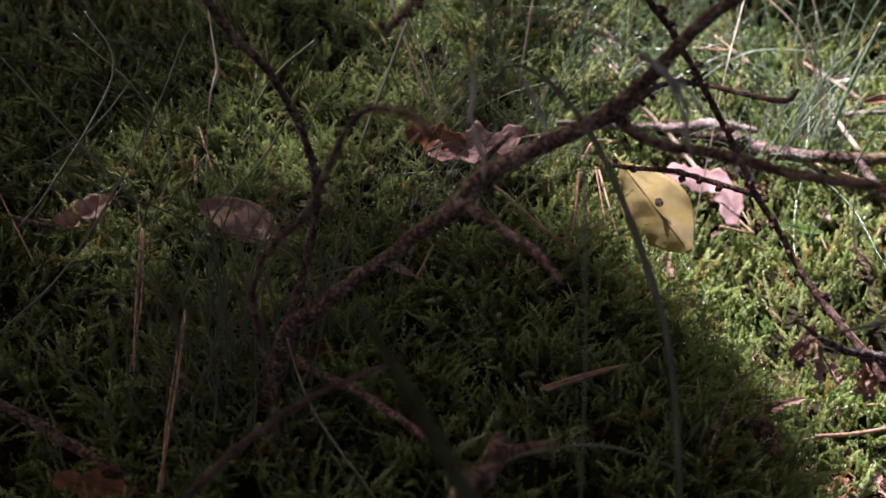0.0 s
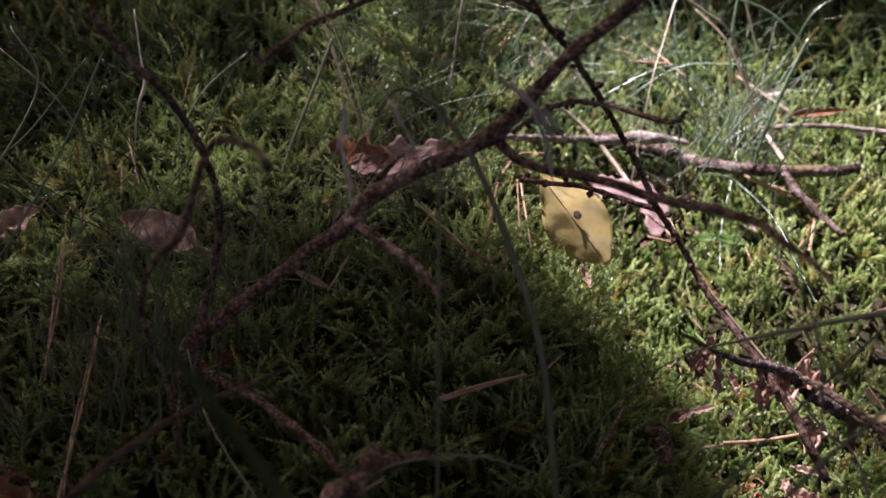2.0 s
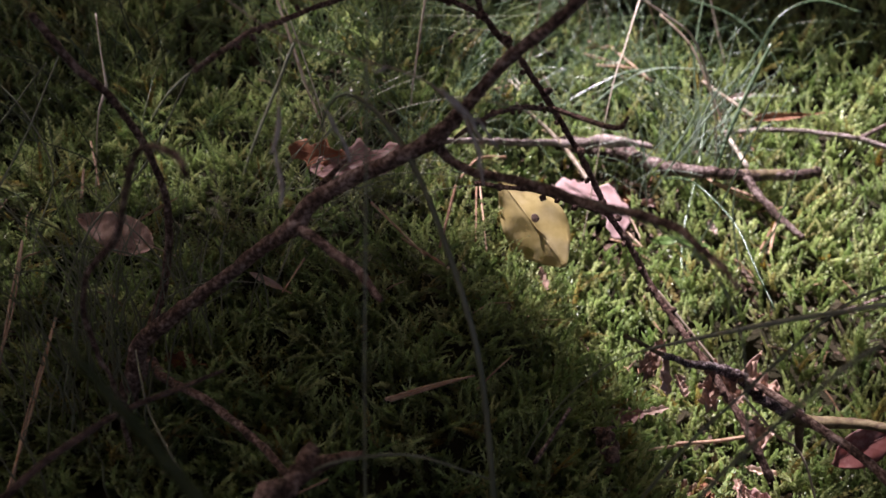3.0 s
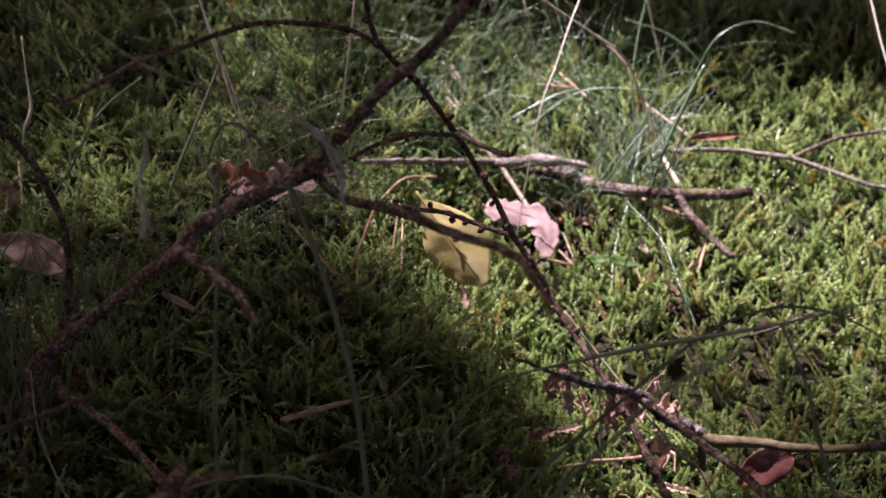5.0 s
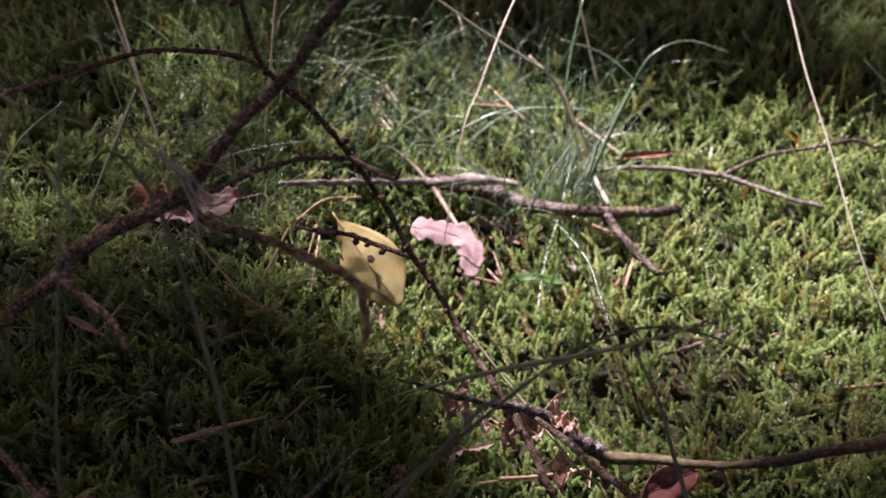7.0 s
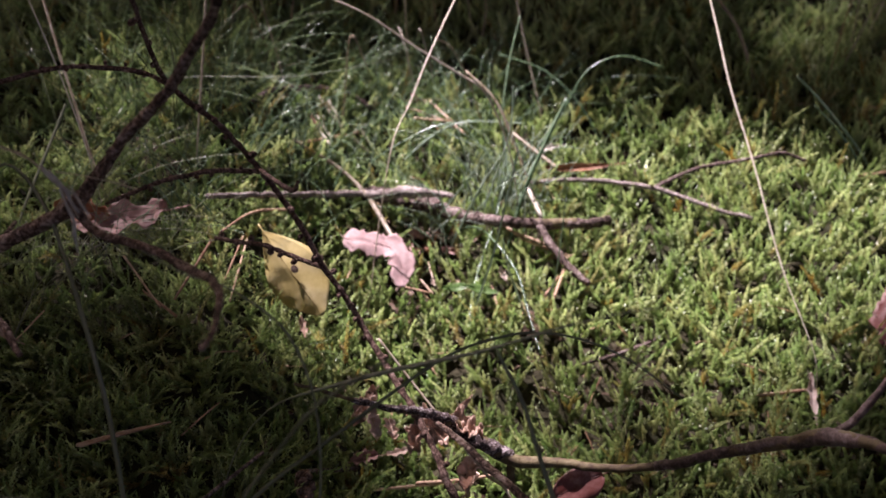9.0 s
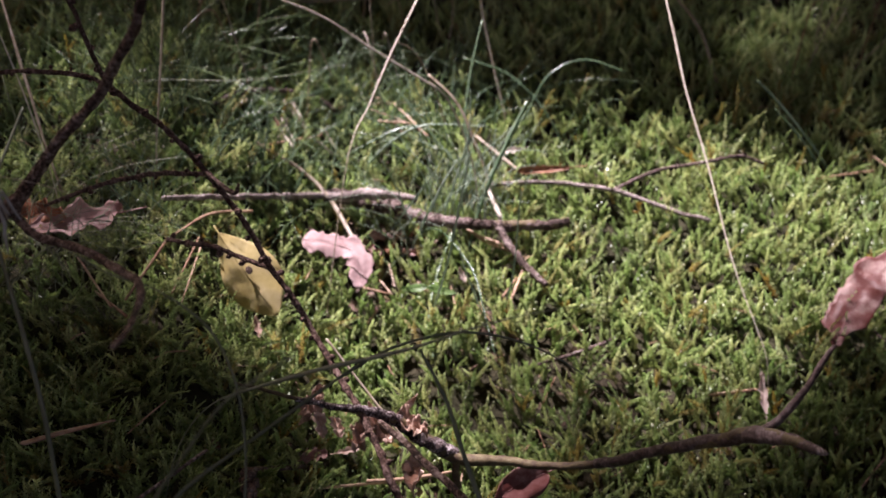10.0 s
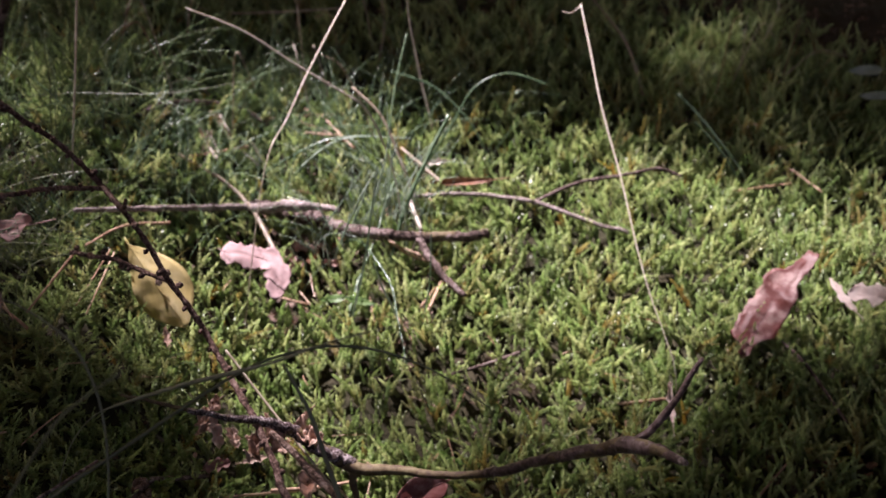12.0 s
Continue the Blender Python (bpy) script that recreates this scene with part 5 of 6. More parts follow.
def litter():
    """Crumbs of dead leaf and bark in the hollows of the moss."""
    rnd = random.Random(77)
    spots = ((0.20, 0.665, 0.035, 260), (0.285, 0.60, 0.02, 110), (0.35, 0.535, 0.016, 30), (0.215, 0.385, 0.03, 230), (0.26, 0.37, 0.03, 120), (0.58, 0.43, 0.06, 160), (0.45, 1.08, 0.12, 500), (0.65, 1.06, 0.12, 500), (0.85, 1.08, 0.14, 500), (0.17, 0.80, 0.05, 90))
    verts, faces = [], []
    for sx, sy, r, count in spots:
        for _ in range(count):
            x, y = rnd.gauss(sx, r), rnd.gauss(sy, r)
            c = Vector((x, y, float(height(x, y)) - MOSS_DEPTH + rnd.uniform(0.002, 0.016)))
            s = rnd.uniform(0.0015, 0.0055)
            q = Euler((rnd.uniform(-0.9, 0.9), rnd.uniform(-0.9, 0.9), rnd.uniform(0, 6.3))).to_matrix()
            k = len(verts)
            ring = [q @ Vector((math.cos(a) * s * rnd.uniform(0.6, 1.3), math.sin(a) * s * rnd.uniform(0.3, 0.8), rnd.uniform(-0.25, 0.25) * s)) for a in (0, 1.1, 2.2, 3.2, 4.2, 5.3)]
            n = q @ Vector((0, 0, 1))
            verts += [c + v for v in ring] + [c + v - n * 0.0004 for v in ring]
            faces.append(tuple(range(k, k + 6)))
            faces.append(tuple(range(k + 11, k + 5, -1)))
            faces += [(k + i, k + 6 + i, k + 6 + (i + 1) % 6, k + (i + 1) % 6) for i in range(6)]
    me = bpy.data.meshes.new("leaf_litter")
    me.from_pydata(verts, [], faces)
    me.materials.append(LITTER)
    return tagged(new("leaf_litter", me), "crumbled brown leaf litter in mossy hollows", "leaf litter", kind="stuff")


litter()

straw("straw", [(0.1166, 0.7805, -0.0051, 0.0015), (0.135, 0.7434, -0.0084, 0.0015)], "pale flat splinter of dead grass leaning in tussock", STRAW_WHITE, "straw", 6, "dead grass splinters")
straw("straw", [(0.122, 0.787, -0.0059, 0.0011), (0.1359, 0.7512, -0.0078, 0.0011)], "pale flat splinter of dead grass leaning in tussock", STRAW_WHITE, "straw", 6, "dead grass splinters")
straw("straw", [(0.1227, 0.8071, 0.0014, 0.0013), (0.1354, 0.7903, -0.0076, 0.0013), (0.1454, 0.7825, -0.0173, 0.0013)], "pale flat splinter of dead grass leaning in tussock", STRAW_WHITE, "straw", 6, "dead grass splinters")
straw("straw", [(0.1301, 0.8107, -0.003, 0.001), (0.1413, 0.7908, -0.0114, 0.001)], "pale flat splinter of dead grass leaning in tussock", STRAW_WHITE, "straw", 6, "dead grass splinters")
straw("straw", [(0.1589, 0.7972, -0.0239, 0.0012), (0.1686, 0.7849, -0.0347, 0.0012)], "pale flat splinter of dead grass leaning in tussock", STRAW_WHITE, "straw", 6, "dead grass splinters")
straw("straw", [(0.1521, 0.7825, -0.0244, 0.0012), (0.1659, 0.7771, -0.0355, 0.0012)], "pale flat splinter of dead grass leaning in tussock", STRAW_WHITE, "straw", 6, "dead grass splinters")
straw("pine_needle", [(0.1982, 0.8436, -0.0276, 0.001), (0.2249, 0.8141, -0.0219, 0.001), (0.2505, 0.7992, -0.0296, 0.001)], "reddish-brown dead needle lying in grass", NEEDLE, "pine needle", 6)
straw("pine_needle", [(0.1947, 0.8506, -0.0259, 0.0008), (0.231, 0.8512, -0.0239, 0.0008)], "reddish-brown dead needle lying in grass", NEEDLE, "pine needle", 6)
straw("pine_needle", [(0.2028, 0.8568, -0.0216, 0.0008), (0.2179, 0.8445, -0.0241, 0.0008)], "reddish-brown dead needle lying in grass", NEEDLE, "pine needle", 6)
straw("pine_needle", [(0.2185, 0.8108, -0.0219, 0.0009), (0.2282, 0.8012, -0.0291, 0.0009)], "reddish-brown dead needle lying in grass", NEEDLE, "pine needle", 6)
straw("pine_needle", [(0.2766, 0.6944, -0.0537, 0.0012), (0.2931, 0.6687, -0.0516, 0.0012), (0.3117, 0.6611, -0.055, 0.0012)], "reddish-brown dead needle lying in grass", NEEDLE, "pine needle", 6)
# Thin dead stalks standing among the far grass.
rnd = random.Random(91)
for k in range(22):
    sx, sy = (rnd.uniform(0.02, 0.32), rnd.uniform(0.78, 1.0)) if k < 16 else (rnd.uniform(0.60, 0.72), rnd.uniform(0.86, 0.98))
    sz, tall = float(height(sx, sy)) - 0.01, rnd.uniform(0.04, 0.11)
    ox, oy = rnd.gauss(0, 0.022), rnd.gauss(0, 0.02)
    straw("dead_stalk", [(sx, sy, sz, 0.0008), (sx + 0.4 * ox, sy + 0.4 * oy, sz + 0.5 * tall, 0.0007), (sx + ox, sy + oy, sz + tall, 0.0006), (sx + 1.7 * ox + rnd.gauss(0, 0.006), sy + 1.6 * oy, sz + tall * rnd.uniform(0.7, 1.2), 0.0004)], "thin dry brown stalk standing in shaded grass", STRAW if k % 3 else NEEDLE, "stalk", 6, "dead stalks in the grass")


# ---- cone and small scraps ----


def small_cone(place, axis, length, width):
    """A small weathered cone: rounded scales set in a spiral round a short core."""
    thing = new("larch_cone")
    thing.location = place
    way = Vector(axis).normalized()
    side = way.orthogonal().normalized()
    up = way.cross(side)
    part("core", tube([(*(way * length * u), width * 0.22) for u in (-0.5, 0, 0.4)], 8, 0.003, 0.2), BARK_BROWN, thing)
    rnd = random.Random(9)
    for i in range(16):
        u = -0.45 + 0.95 * i / 15
        a = 2.4 * i
        d = side * math.cos(a) + up * math.sin(a)
        r = width * 0.5 * math.sin(math.pi * (0.16 + 0.74 * i / 15))
        bm = bmesh.new()
        bmesh.ops.create_uvsphere(bm, u_segments=8, v_segments=6, radius=width * 0.27)
        t = d.cross(way)
        for v in bm.verts:
            p = v.co.copy()
            v.co = d * (p.x * 0.55) + t * p.y * rnd.uniform(0.92, 1.05) + way * p.z * 0.85 + d * r * 0.75 + way * length * u
        part("scale", bm, BARK_BROWN, thing)
    return tagged(thing, "small weathered brown larch cone sunk in moss", "cone")


small_cone((0.1450, 0.336, 0.034), (0.15, -0.75, -0.1), 0.017, 0.0105)
leaf("dry_leaf", (0.192, 0.425, -0.036, 0.94, 0.2, 0.1, 0, -0.5, 0.85, 0.016, 0.006), TAN, "ragged", "small pinkish leaf scrap on shaded moss", curl=0.3, wave=0.3, seed=33)
straw("pine_needle", [(0.203, 0.408, -0.045, 0.0011), (0.228, 0.417, -0.053, 0.0012), (0.256, 0.427, -0.058, 0.0009)], "flat reddish dry needle lying on moss", NEEDLE, "pine needle", 6)
straw("straw", [(0.4350, 0.7778, 0.1195, 0.0007), (0.428, 0.7741, 0.1145, 0.0006), (0.4202, 0.7756, 0.1157, 0.0004)], "bent golden tip of a tall dead grass stalk")

rnd = random.Random(41)
for k in range(14):
    x, y = 0.222 + rnd.gauss(0, 0.022), 0.378 + rnd.gauss(0, 0.020)
    z = float(height(x, y)) + rnd.uniform(0.004, 0.010)
    a = rnd.uniform(0, 6.3)
    leaf("dry_leaf", (x, y, z, math.cos(a), math.sin(a), rnd.uniform(-0.3, 0.3), rnd.uniform(-0.4, 0.4), rnd.uniform(-0.6, 0), 0.8, rnd.uniform(0.012, 0.024), rnd.uniform(0.005, 0.012)), rnd.choice((TAN, TAN, DUSTY, BROWN)), "ragged", "crumpled dry leaf scrap on moss by a branch fork", curl=0.4, wave=0.4, crumple=0.3, stalk=0.1, seed=60 + k, group="dry leaf scraps")

# ---- grass ----


def blade_thing(pts, label, mat=GRASS_DARK, grow=True, seed=0, twist=0.0):
    path = to_ground(pts) if grow else pts
    return tagged(part("long_grass", strip(path, seed=seed, twist=twist), mat), label, "grass")


blade_thing([(0.1407, 0.307, 0.1199, 0.00037), (0.1614, 0.2962, 0.1384, 0.0008), (0.1864, 0.2824, 0.1598, 0.00101), (0.2073, 0.2705, 0.1765, 0.00097), (0.225, 0.2605, 0.1909, 0.00069), (0.2467, 0.2491, 0.2103, 0.00044), (0.268, 0.2371, 0.2277, 0.00027), (0.2895, 0.2234, 0.2424, 0.0002)], "long dark green grass blade arching over moss", seed=0)
blade_thing([(0.1419, 0.2286, 0.1508, 0.00091), (0.1639, 0.2479, 0.1554, 0.00087), (0.1853, 0.2665, 0.1596, 0.00082), (0.2034, 0.2815, 0.1627, 0.00076), (0.22, 0.2931, 0.1638, 0.00069), (0.2446, 0.3051, 0.1607, 0.00062), (0.268, 0.3118, 0.1519, 0.00054), (0.293, 0.3154, 0.1362, 0.00037), (0.3204, 0.3164, 0.112, 0.00029)], "long dark green grass blade arching over moss", seed=1)
blade_thing([(0.1403, 0.1881, 0.187, 0.00076), (0.1538, 0.1878, 0.2113, 0.00067), (0.1663, 0.187, 0.2318, 0.00064), (0.1772, 0.1848, 0.2443, 0.00051), (0.1897, 0.1816, 0.2571, 0.00038)], "long dark green grass blade arching over moss", seed=2)
blade_thing([(0.2563, 0.2387, 0.1208, 0.00115), (0.2514, 0.2432, 0.1309, 0.00115), (0.2451, 0.2507, 0.1476, 0.00105), (0.2388, 0.2588, 0.1655, 0.00088), (0.2285, 0.2672, 0.1844, 0.00063)], "long dark green grass blade arching over moss", seed=3)
blade_thing([(0.0821, 0.2572, 0.1108, 0.00126), (0.0775, 0.2734, 0.1439, 0.00123), (0.071, 0.2886, 0.1647, 0.00123), (0.0616, 0.3087, 0.1842, 0.00114), (0.0553, 0.3215, 0.1936, 0.00104), (0.0487, 0.3337, 0.201, 0.00106), (0.0368, 0.3495, 0.2079, 0.00086), (0.0263, 0.3581, 0.2091, 0.00066), (0.0195, 0.3593, 0.203, 0.00056), (0.0134, 0.3593, 0.1863, 0.00034)], "long dark green grass blade arching over moss", seed=20)
blade_thing([(0.1623, 0.2213, 0.1354, 0.00054), (0.1636, 0.2334, 0.1557, 0.00054), (0.1623, 0.2443, 0.1736, 0.00054), (0.1589, 0.2521, 0.1865, 0.00053), (0.1518, 0.2598, 0.1992, 0.00053), (0.1422, 0.2643, 0.2073, 0.00045), (0.1289, 0.2681, 0.2146, 0.00035), (0.1159, 0.2696, 0.2185, 0.00035), (0.1011, 0.2734, 0.2261, 0.00026)], "long dark green grass blade arching over moss", seed=21)
blade_thing([(-0.0247, 0.2444, 0.1068, 0.00055), (-0.0387, 0.2661, 0.1071, 0.00058), (-0.051, 0.2884, 0.1082, 0.0006), (-0.0614, 0.3176, 0.111, 0.00056)], "long dark green grass blade arching over moss", seed=22)
blade_thing([(0.0082, 0.2222, 0.1339, 0.0004), (0.0207, 0.2316, 0.1377, 0.00052), (0.0356, 0.2372, 0.137, 0.00058), (0.0549, 0.2416, 0.1327, 0.00053), (0.0811, 0.2423, 0.1195, 0.00036)], "long dark green grass blade arching over moss", seed=23)
blade_thing([(0.0102, 0.1511, 0.2054, 0.0019), (0.0024, 0.1482, 0.229, 0.0018), (-0.0053, 0.1453, 0.2526, 0.0015), (-0.0147, 0.1418, 0.2809, 0.0006)], "broad dark green grass blade rising close by", GRASS, seed=24)
blade_thing([(0.0389, 0.2218, 0.2013, 0.00045), (0.0389, 0.2473, 0.2322, 0.00042), (0.0388, 0.2686, 0.2579, 0.00036), (0.0388, 0.2919, 0.2861, 0.0002)], "thin upright dark green grass blade", seed=25)
blade_thing([(0.3151, 0.7895, -0.0397, 0.00092), (0.3379, 0.8091, -0.0096, 0.00092), (0.3581, 0.8274, 0.0183, 0.00092), (0.3887, 0.8332, 0.03, 0.00077), (0.4244, 0.8253, 0.0233, 0.00061)], "curved blue-green grass blade in sunlight", GRASS_BLUE, seed=40)
blade_thing([(0.172, 0.7723, -0.0396, 0.0009), (0.1968, 0.7797, -0.0263, 0.0009), (0.2266, 0.7859, -0.014, 0.0009), (0.2614, 0.7863, -0.0093, 0.0006)], "curved blue-green grass blade in sunlight", GRASS_BLUE, seed=41)
blade_thing([(0.2808, 0.7258, -0.0294, 0.00086), (0.2687, 0.6811, -0.045, 0.00084), (0.2529, 0.6353, -0.0626, 0.00081), (0.2458, 0.5931, -0.0742, 0.00079), (0.2486, 0.5567, -0.0766, 0.00064)], "curved blue-green grass blade in sunlight", GRASS_BLUE, seed=42)
blade_thing([(0.2617, 0.6467, -0.0319, 0.00067), (0.2791, 0.607, -0.0353, 0.00078), (0.2848, 0.5666, -0.0411, 0.00075), (0.2901, 0.5263, -0.0469, 0.00061)], "curved blue-green grass blade in sunlight", GRASS_BLUE, seed=43)
blade_thing([(0.3701, 0.8046, -0.0361, 0.00078), (0.3545, 0.8221, -0.0136, 0.00094), (0.3233, 0.8419, 0.0102, 0.00094), (0.2819, 0.8532, 0.0211, 0.00062)], "curved blue-green grass blade in sunlight", GRASS_BLUE, seed=44)
blade_thing([(0.2815, 0.7574, -0.0438, 0.00089), (0.2565, 0.7761, -0.0206, 0.00089), (0.2365, 0.7932, 0.0008, 0.00089), (0.2216, 0.8042, 0.0142, 0.0006)], "curved blue-green grass blade in sunlight", GRASS_BLUE, seed=45)
blade_thing([(0.2865, 0.7588, -0.0446, 0.0009), (0.2813, 0.7852, -0.0084, 0.0009), (0.2861, 0.8112, 0.0283, 0.0009), (0.2959, 0.8368, 0.0652, 0.0006)], "curved blue-green grass blade in sunlight", GRASS_BLUE, seed=46)
blade_thing([(0.2856, 0.6905, -0.0546, 0.00115), (0.2963, 0.7114, -0.0278, 0.00179), (0.3154, 0.7377, 0.0057, 0.00179), (0.3303, 0.756, 0.0292, 0.00128)], "curved blue-green grass blade in sunlight", GRASS_BLUE, seed=47)
blade_thing([(0.6036, 0.7845, -0.0395, 0.00125), (0.5723, 0.8105, -0.0071, 0.00156), (0.5463, 0.8285, 0.0149, 0.00078)], "pale shining grass blade in moss", GRASS_BLUE, seed=60)
blade_thing([(0.5977, 0.7816, -0.0408, 0.00109), (0.5821, 0.7961, -0.0225, 0.00109), (0.5613, 0.8108, -0.0045, 0.00062)], "pale shining grass blade in moss", GRASS_BLUE, seed=61)
blade_thing([(0.0019, 0.6465, 0.0949, 0.0002), (0.0498, 0.6474, 0.1019, 0.00026), (0.1216, 0.6435, 0.1051, 0.00026), (0.1893, 0.6464, 0.1171, 0.0002)], "thin grass blade in shaded moss", seed=70)
blade_thing([(-0.206, 0.3778, 0.0584, 0.00042), (-0.1745, 0.3972, 0.0832, 0.00053), (-0.1403, 0.4328, 0.1288, 0.00053), (-0.1193, 0.4635, 0.1682, 0.00042)], "thin grass blade in shaded moss", seed=71)
blade_thing([(-0.2511, 0.4989, 0.0575, 0.0005), (-0.198, 0.5162, 0.0796, 0.00062), (-0.1574, 0.5469, 0.119, 0.0005)], "thin grass blade in shaded moss", seed=72)
blade_thing([(-0.2244, 0.453, 0.0572, 0.00047), (-0.2039, 0.4692, 0.078, 0.00058), (-0.1715, 0.5054, 0.1243, 0.0007), (-0.1862, 0.5253, 0.1498, 0.00047)], "thin grass blade in shaded moss", seed=73)
blade_thing([(-0.1531, 0.4639, 0.0582, 0.00048), (-0.1442, 0.485, 0.0852, 0.00059), (-0.162, 0.507, 0.1133, 0.00059), (-0.1948, 0.5253, 0.1368, 0.00048)], "thin grass blade in shaded moss", seed=74)
blade_thing([(-0.1259, 0.4139, 0.0591, 0.00044), (-0.112, 0.4344, 0.0853, 0.00055), (-0.0843, 0.4549, 0.1116, 0.00055), (-0.0621, 0.4839, 0.1487, 0.00044)], "thin grass blade in shaded moss", seed=75)
blade_thing([(-0.1128, 0.6007, 0.0578, 0.00085), (-0.1004, 0.6104, 0.0703, 0.00099), (-0.0792, 0.6213, 0.0843, 0.00085)], "thin grass blade in shaded moss", seed=76)
blade_thing([(-0.0476, 0.5448, 0.0578, 0.00106), (-0.0311, 0.5713, 0.0917, 0.00119), (-0.0212, 0.5876, 0.1125, 0.00106)], "thin grass blade in shaded moss", seed=77)
blade_thing([(-0.1428, 0.4311, 0.0877, 0.00033), (-0.1566, 0.4396, 0.0985, 0.00044), (-0.1855, 0.4582, 0.1224, 0.00044), (-0.2157, 0.4786, 0.1484, 0.00033)], "thin grass blade in shaded moss", seed=90)
blade_thing([(0.3056, 0.7284, -0.0483, 0.00184), (0.288, 0.7582, -0.0102, 0.00184), (0.2727, 0.7784, 0.0157, 0.00158), (0.2485, 0.7933, 0.0347, 0.00132)], "yellowed broad grass blade", STRAW, seed=91)


def tuft(x, y, count, reach, lean, label, mat, seed, width=0.0007, spread=0.02, aim=None):
    """A tussock of thin blades that arch outwards from one foot."""
    rnd = random.Random(seed)
    z = float(height(x, y)) - 0.012
    thing = new("grass_tuft")
    thing.location = (x, y, z)
    for i in range(count):
        a = rnd.uniform(0, 2 * math.pi) if aim is None else aim + rnd.gauss(0, 0.8)
        ln = reach * rnd.uniform(0.5, 1.15)
        k = lean * rnd.uniform(0.3, 1.4)
        bx, by = rnd.gauss(0, spread), rnd.gauss(0, spread)
        bz = float(height(x + bx, y + by)) - 0.012 - z
        w = width * rnd.uniform(0.6, 1.3)
        pts = []
        for j in range(6):
            u = j / 5
            out = ln * k * (0.5 * u + 0.5 * u * u)
            up = ln * u * (1 - 0.45 * k * u)
            pts.append((bx + math.cos(a) * out + rnd.gauss(0, 0.0012), by + math.sin(a) * out, bz + up, w * (1 - 0.72 * u ** 1.5)))
        part("blade", strip(pts, 0.008, seed=seed * 100 + i, twist=rnd.uniform(-1.5, 1.5)), mat, thing)
    return tagged(thing, label, "grass", "grass tufts")


blade_thing([(0.2366, 0.6775, -0.0581, 0.00116), (0.2533, 0.6634, -0.0015, 0.00078), (0.267, 0.6546, 0.034, 0.00041)], "pale shining grass blade crossing the fallen stick", GRASS_PALE, seed=200, twist=0.8)
blade_thing([(0.2492, 0.602, -0.0713, 0.00116), (0.2584, 0.5866, -0.0102, 0.00091), (0.2639, 0.5723, 0.0465, 0.00065), (0.2683, 0.5596, 0.0973, 0.00041)], "pale shining grass blade crossing the fallen stick", GRASS_PALE, seed=201, twist=0.8)
blade_thing([(0.247, 0.7083, -0.058, 0.00102), (0.2596, 0.697, -0.0131, 0.00068), (0.2628, 0.6907, 0.0117, 0.00035)], "pale shining grass blade crossing the fallen stick", GRASS_PALE, seed=202, twist=0.8)
blade_thing([(0.2943, 0.6897, -0.0557, 0.00116), (0.2913, 0.6778, -0.0074, 0.00041)], "pale shining grass blade crossing the fallen stick", GRASS_PALE, seed=203, twist=0.8)
blade_thing([(0.2627, 0.7145, -0.053, 0.00102), (0.2712, 0.7025, -0.0063, 0.00080), (0.2777, 0.6915, 0.0368, 0.00058), (0.2761, 0.6808, 0.0801, 0.00035)], "pale shining grass blade crossing the fallen stick", GRASS_PALE, seed=204, twist=0.8)
blade_thing([(0.3077, 0.6134, -0.0649, 0.00087), (0.3095, 0.6045, -0.0302, 0.00058), (0.3067, 0.5836, 0.0541, 0.00030)], "pale shining grass blade crossing the fallen stick", GRASS_PALE, seed=205, twist=0.8)
blade_thing([(0.2203, 0.6934, -0.0532, 0.00087), (0.2436, 0.6825, -0.0073, 0.00058), (0.2578, 0.675, 0.0239, 0.00030)], "pale shining grass blade crossing the fallen stick", GRASS_PALE, seed=206, twist=0.8)
blade_thing([(0.2863, 0.5997, -0.068, 0.00087), (0.2709, 0.5883, -0.018, 0.00058), (0.2648, 0.5809, 0.0131, 0.00030)], "pale shining grass blade crossing the fallen stick", GRASS_PALE, seed=207, twist=0.8)
blade_thing([(0.2, 0.7804, -0.0428, 0.00116), (0.2254, 0.7745, -0.0143, 0.00091), (0.25, 0.7727, -0.0028, 0.00065), (0.2996, 0.7757, -0.0054, 0.00041)], "pale shining grass blade crossing the fallen stick", GRASS_PALE, seed=208, twist=0.8)
blade_thing([(0.2321, 0.6941, -0.0536, 0.00072), (0.221, 0.6824, -0.0074, 0.00049), (0.2103, 0.6754, 0.02, 0.00025)], "pale shining grass blade crossing the fallen stick", GRASS_PALE, seed=209, twist=0.8)
blade_thing([(0.256, 0.7082, -0.0598, 0.00072), (0.2466, 0.6978, -0.0172, 0.00057), (0.2323, 0.6902, 0.0144, 0.00041), (0.2102, 0.6861, 0.0329, 0.00025)], "pale shining grass blade crossing the fallen stick", GRASS_PALE, seed=210, twist=0.8)
blade_thing([(0.271, 0.7068, -0.055, 0.00087), (0.2786, 0.6968, -0.0164, 0.00058), (0.2947, 0.6899, 0.0085, 0.00030)], "pale shining grass blade crossing the fallen stick", GRASS_PALE, seed=211, twist=0.8)
blade_thing([(0.1646, 0.7416, -0.0461, 0.00087), (0.1691, 0.7357, -0.0209, 0.00058), (0.1738, 0.7281, 0.0112, 0.00030)], "pale shining grass blade crossing the fallen stick", GRASS_PALE, seed=212, twist=0.8)
blade_thing([(0.1148, 0.7082, 0.0024, 0.00087), (0.1207, 0.7015, 0.0327, 0.00058), (0.1231, 0.6927, 0.0688, 0.00030)], "pale shining grass blade crossing the fallen stick", GRASS_PALE, seed=213, twist=0.8)
DARK_TUFT = "tuft of thin dark green grass blades in moss"
BLUE_TUFT = "loose tuft of fine blue-green grass blades in sunlight"
tuft(-0.085, 0.365, 60, 0.12, 0.32, DARK_TUFT, GRASS_DARK, 31, 0.0005, 0.024)
tuft(-0.105, 0.33, 46, 0.10, 0.35, DARK_TUFT, GRASS_DARK, 32, 0.0005, 0.026)
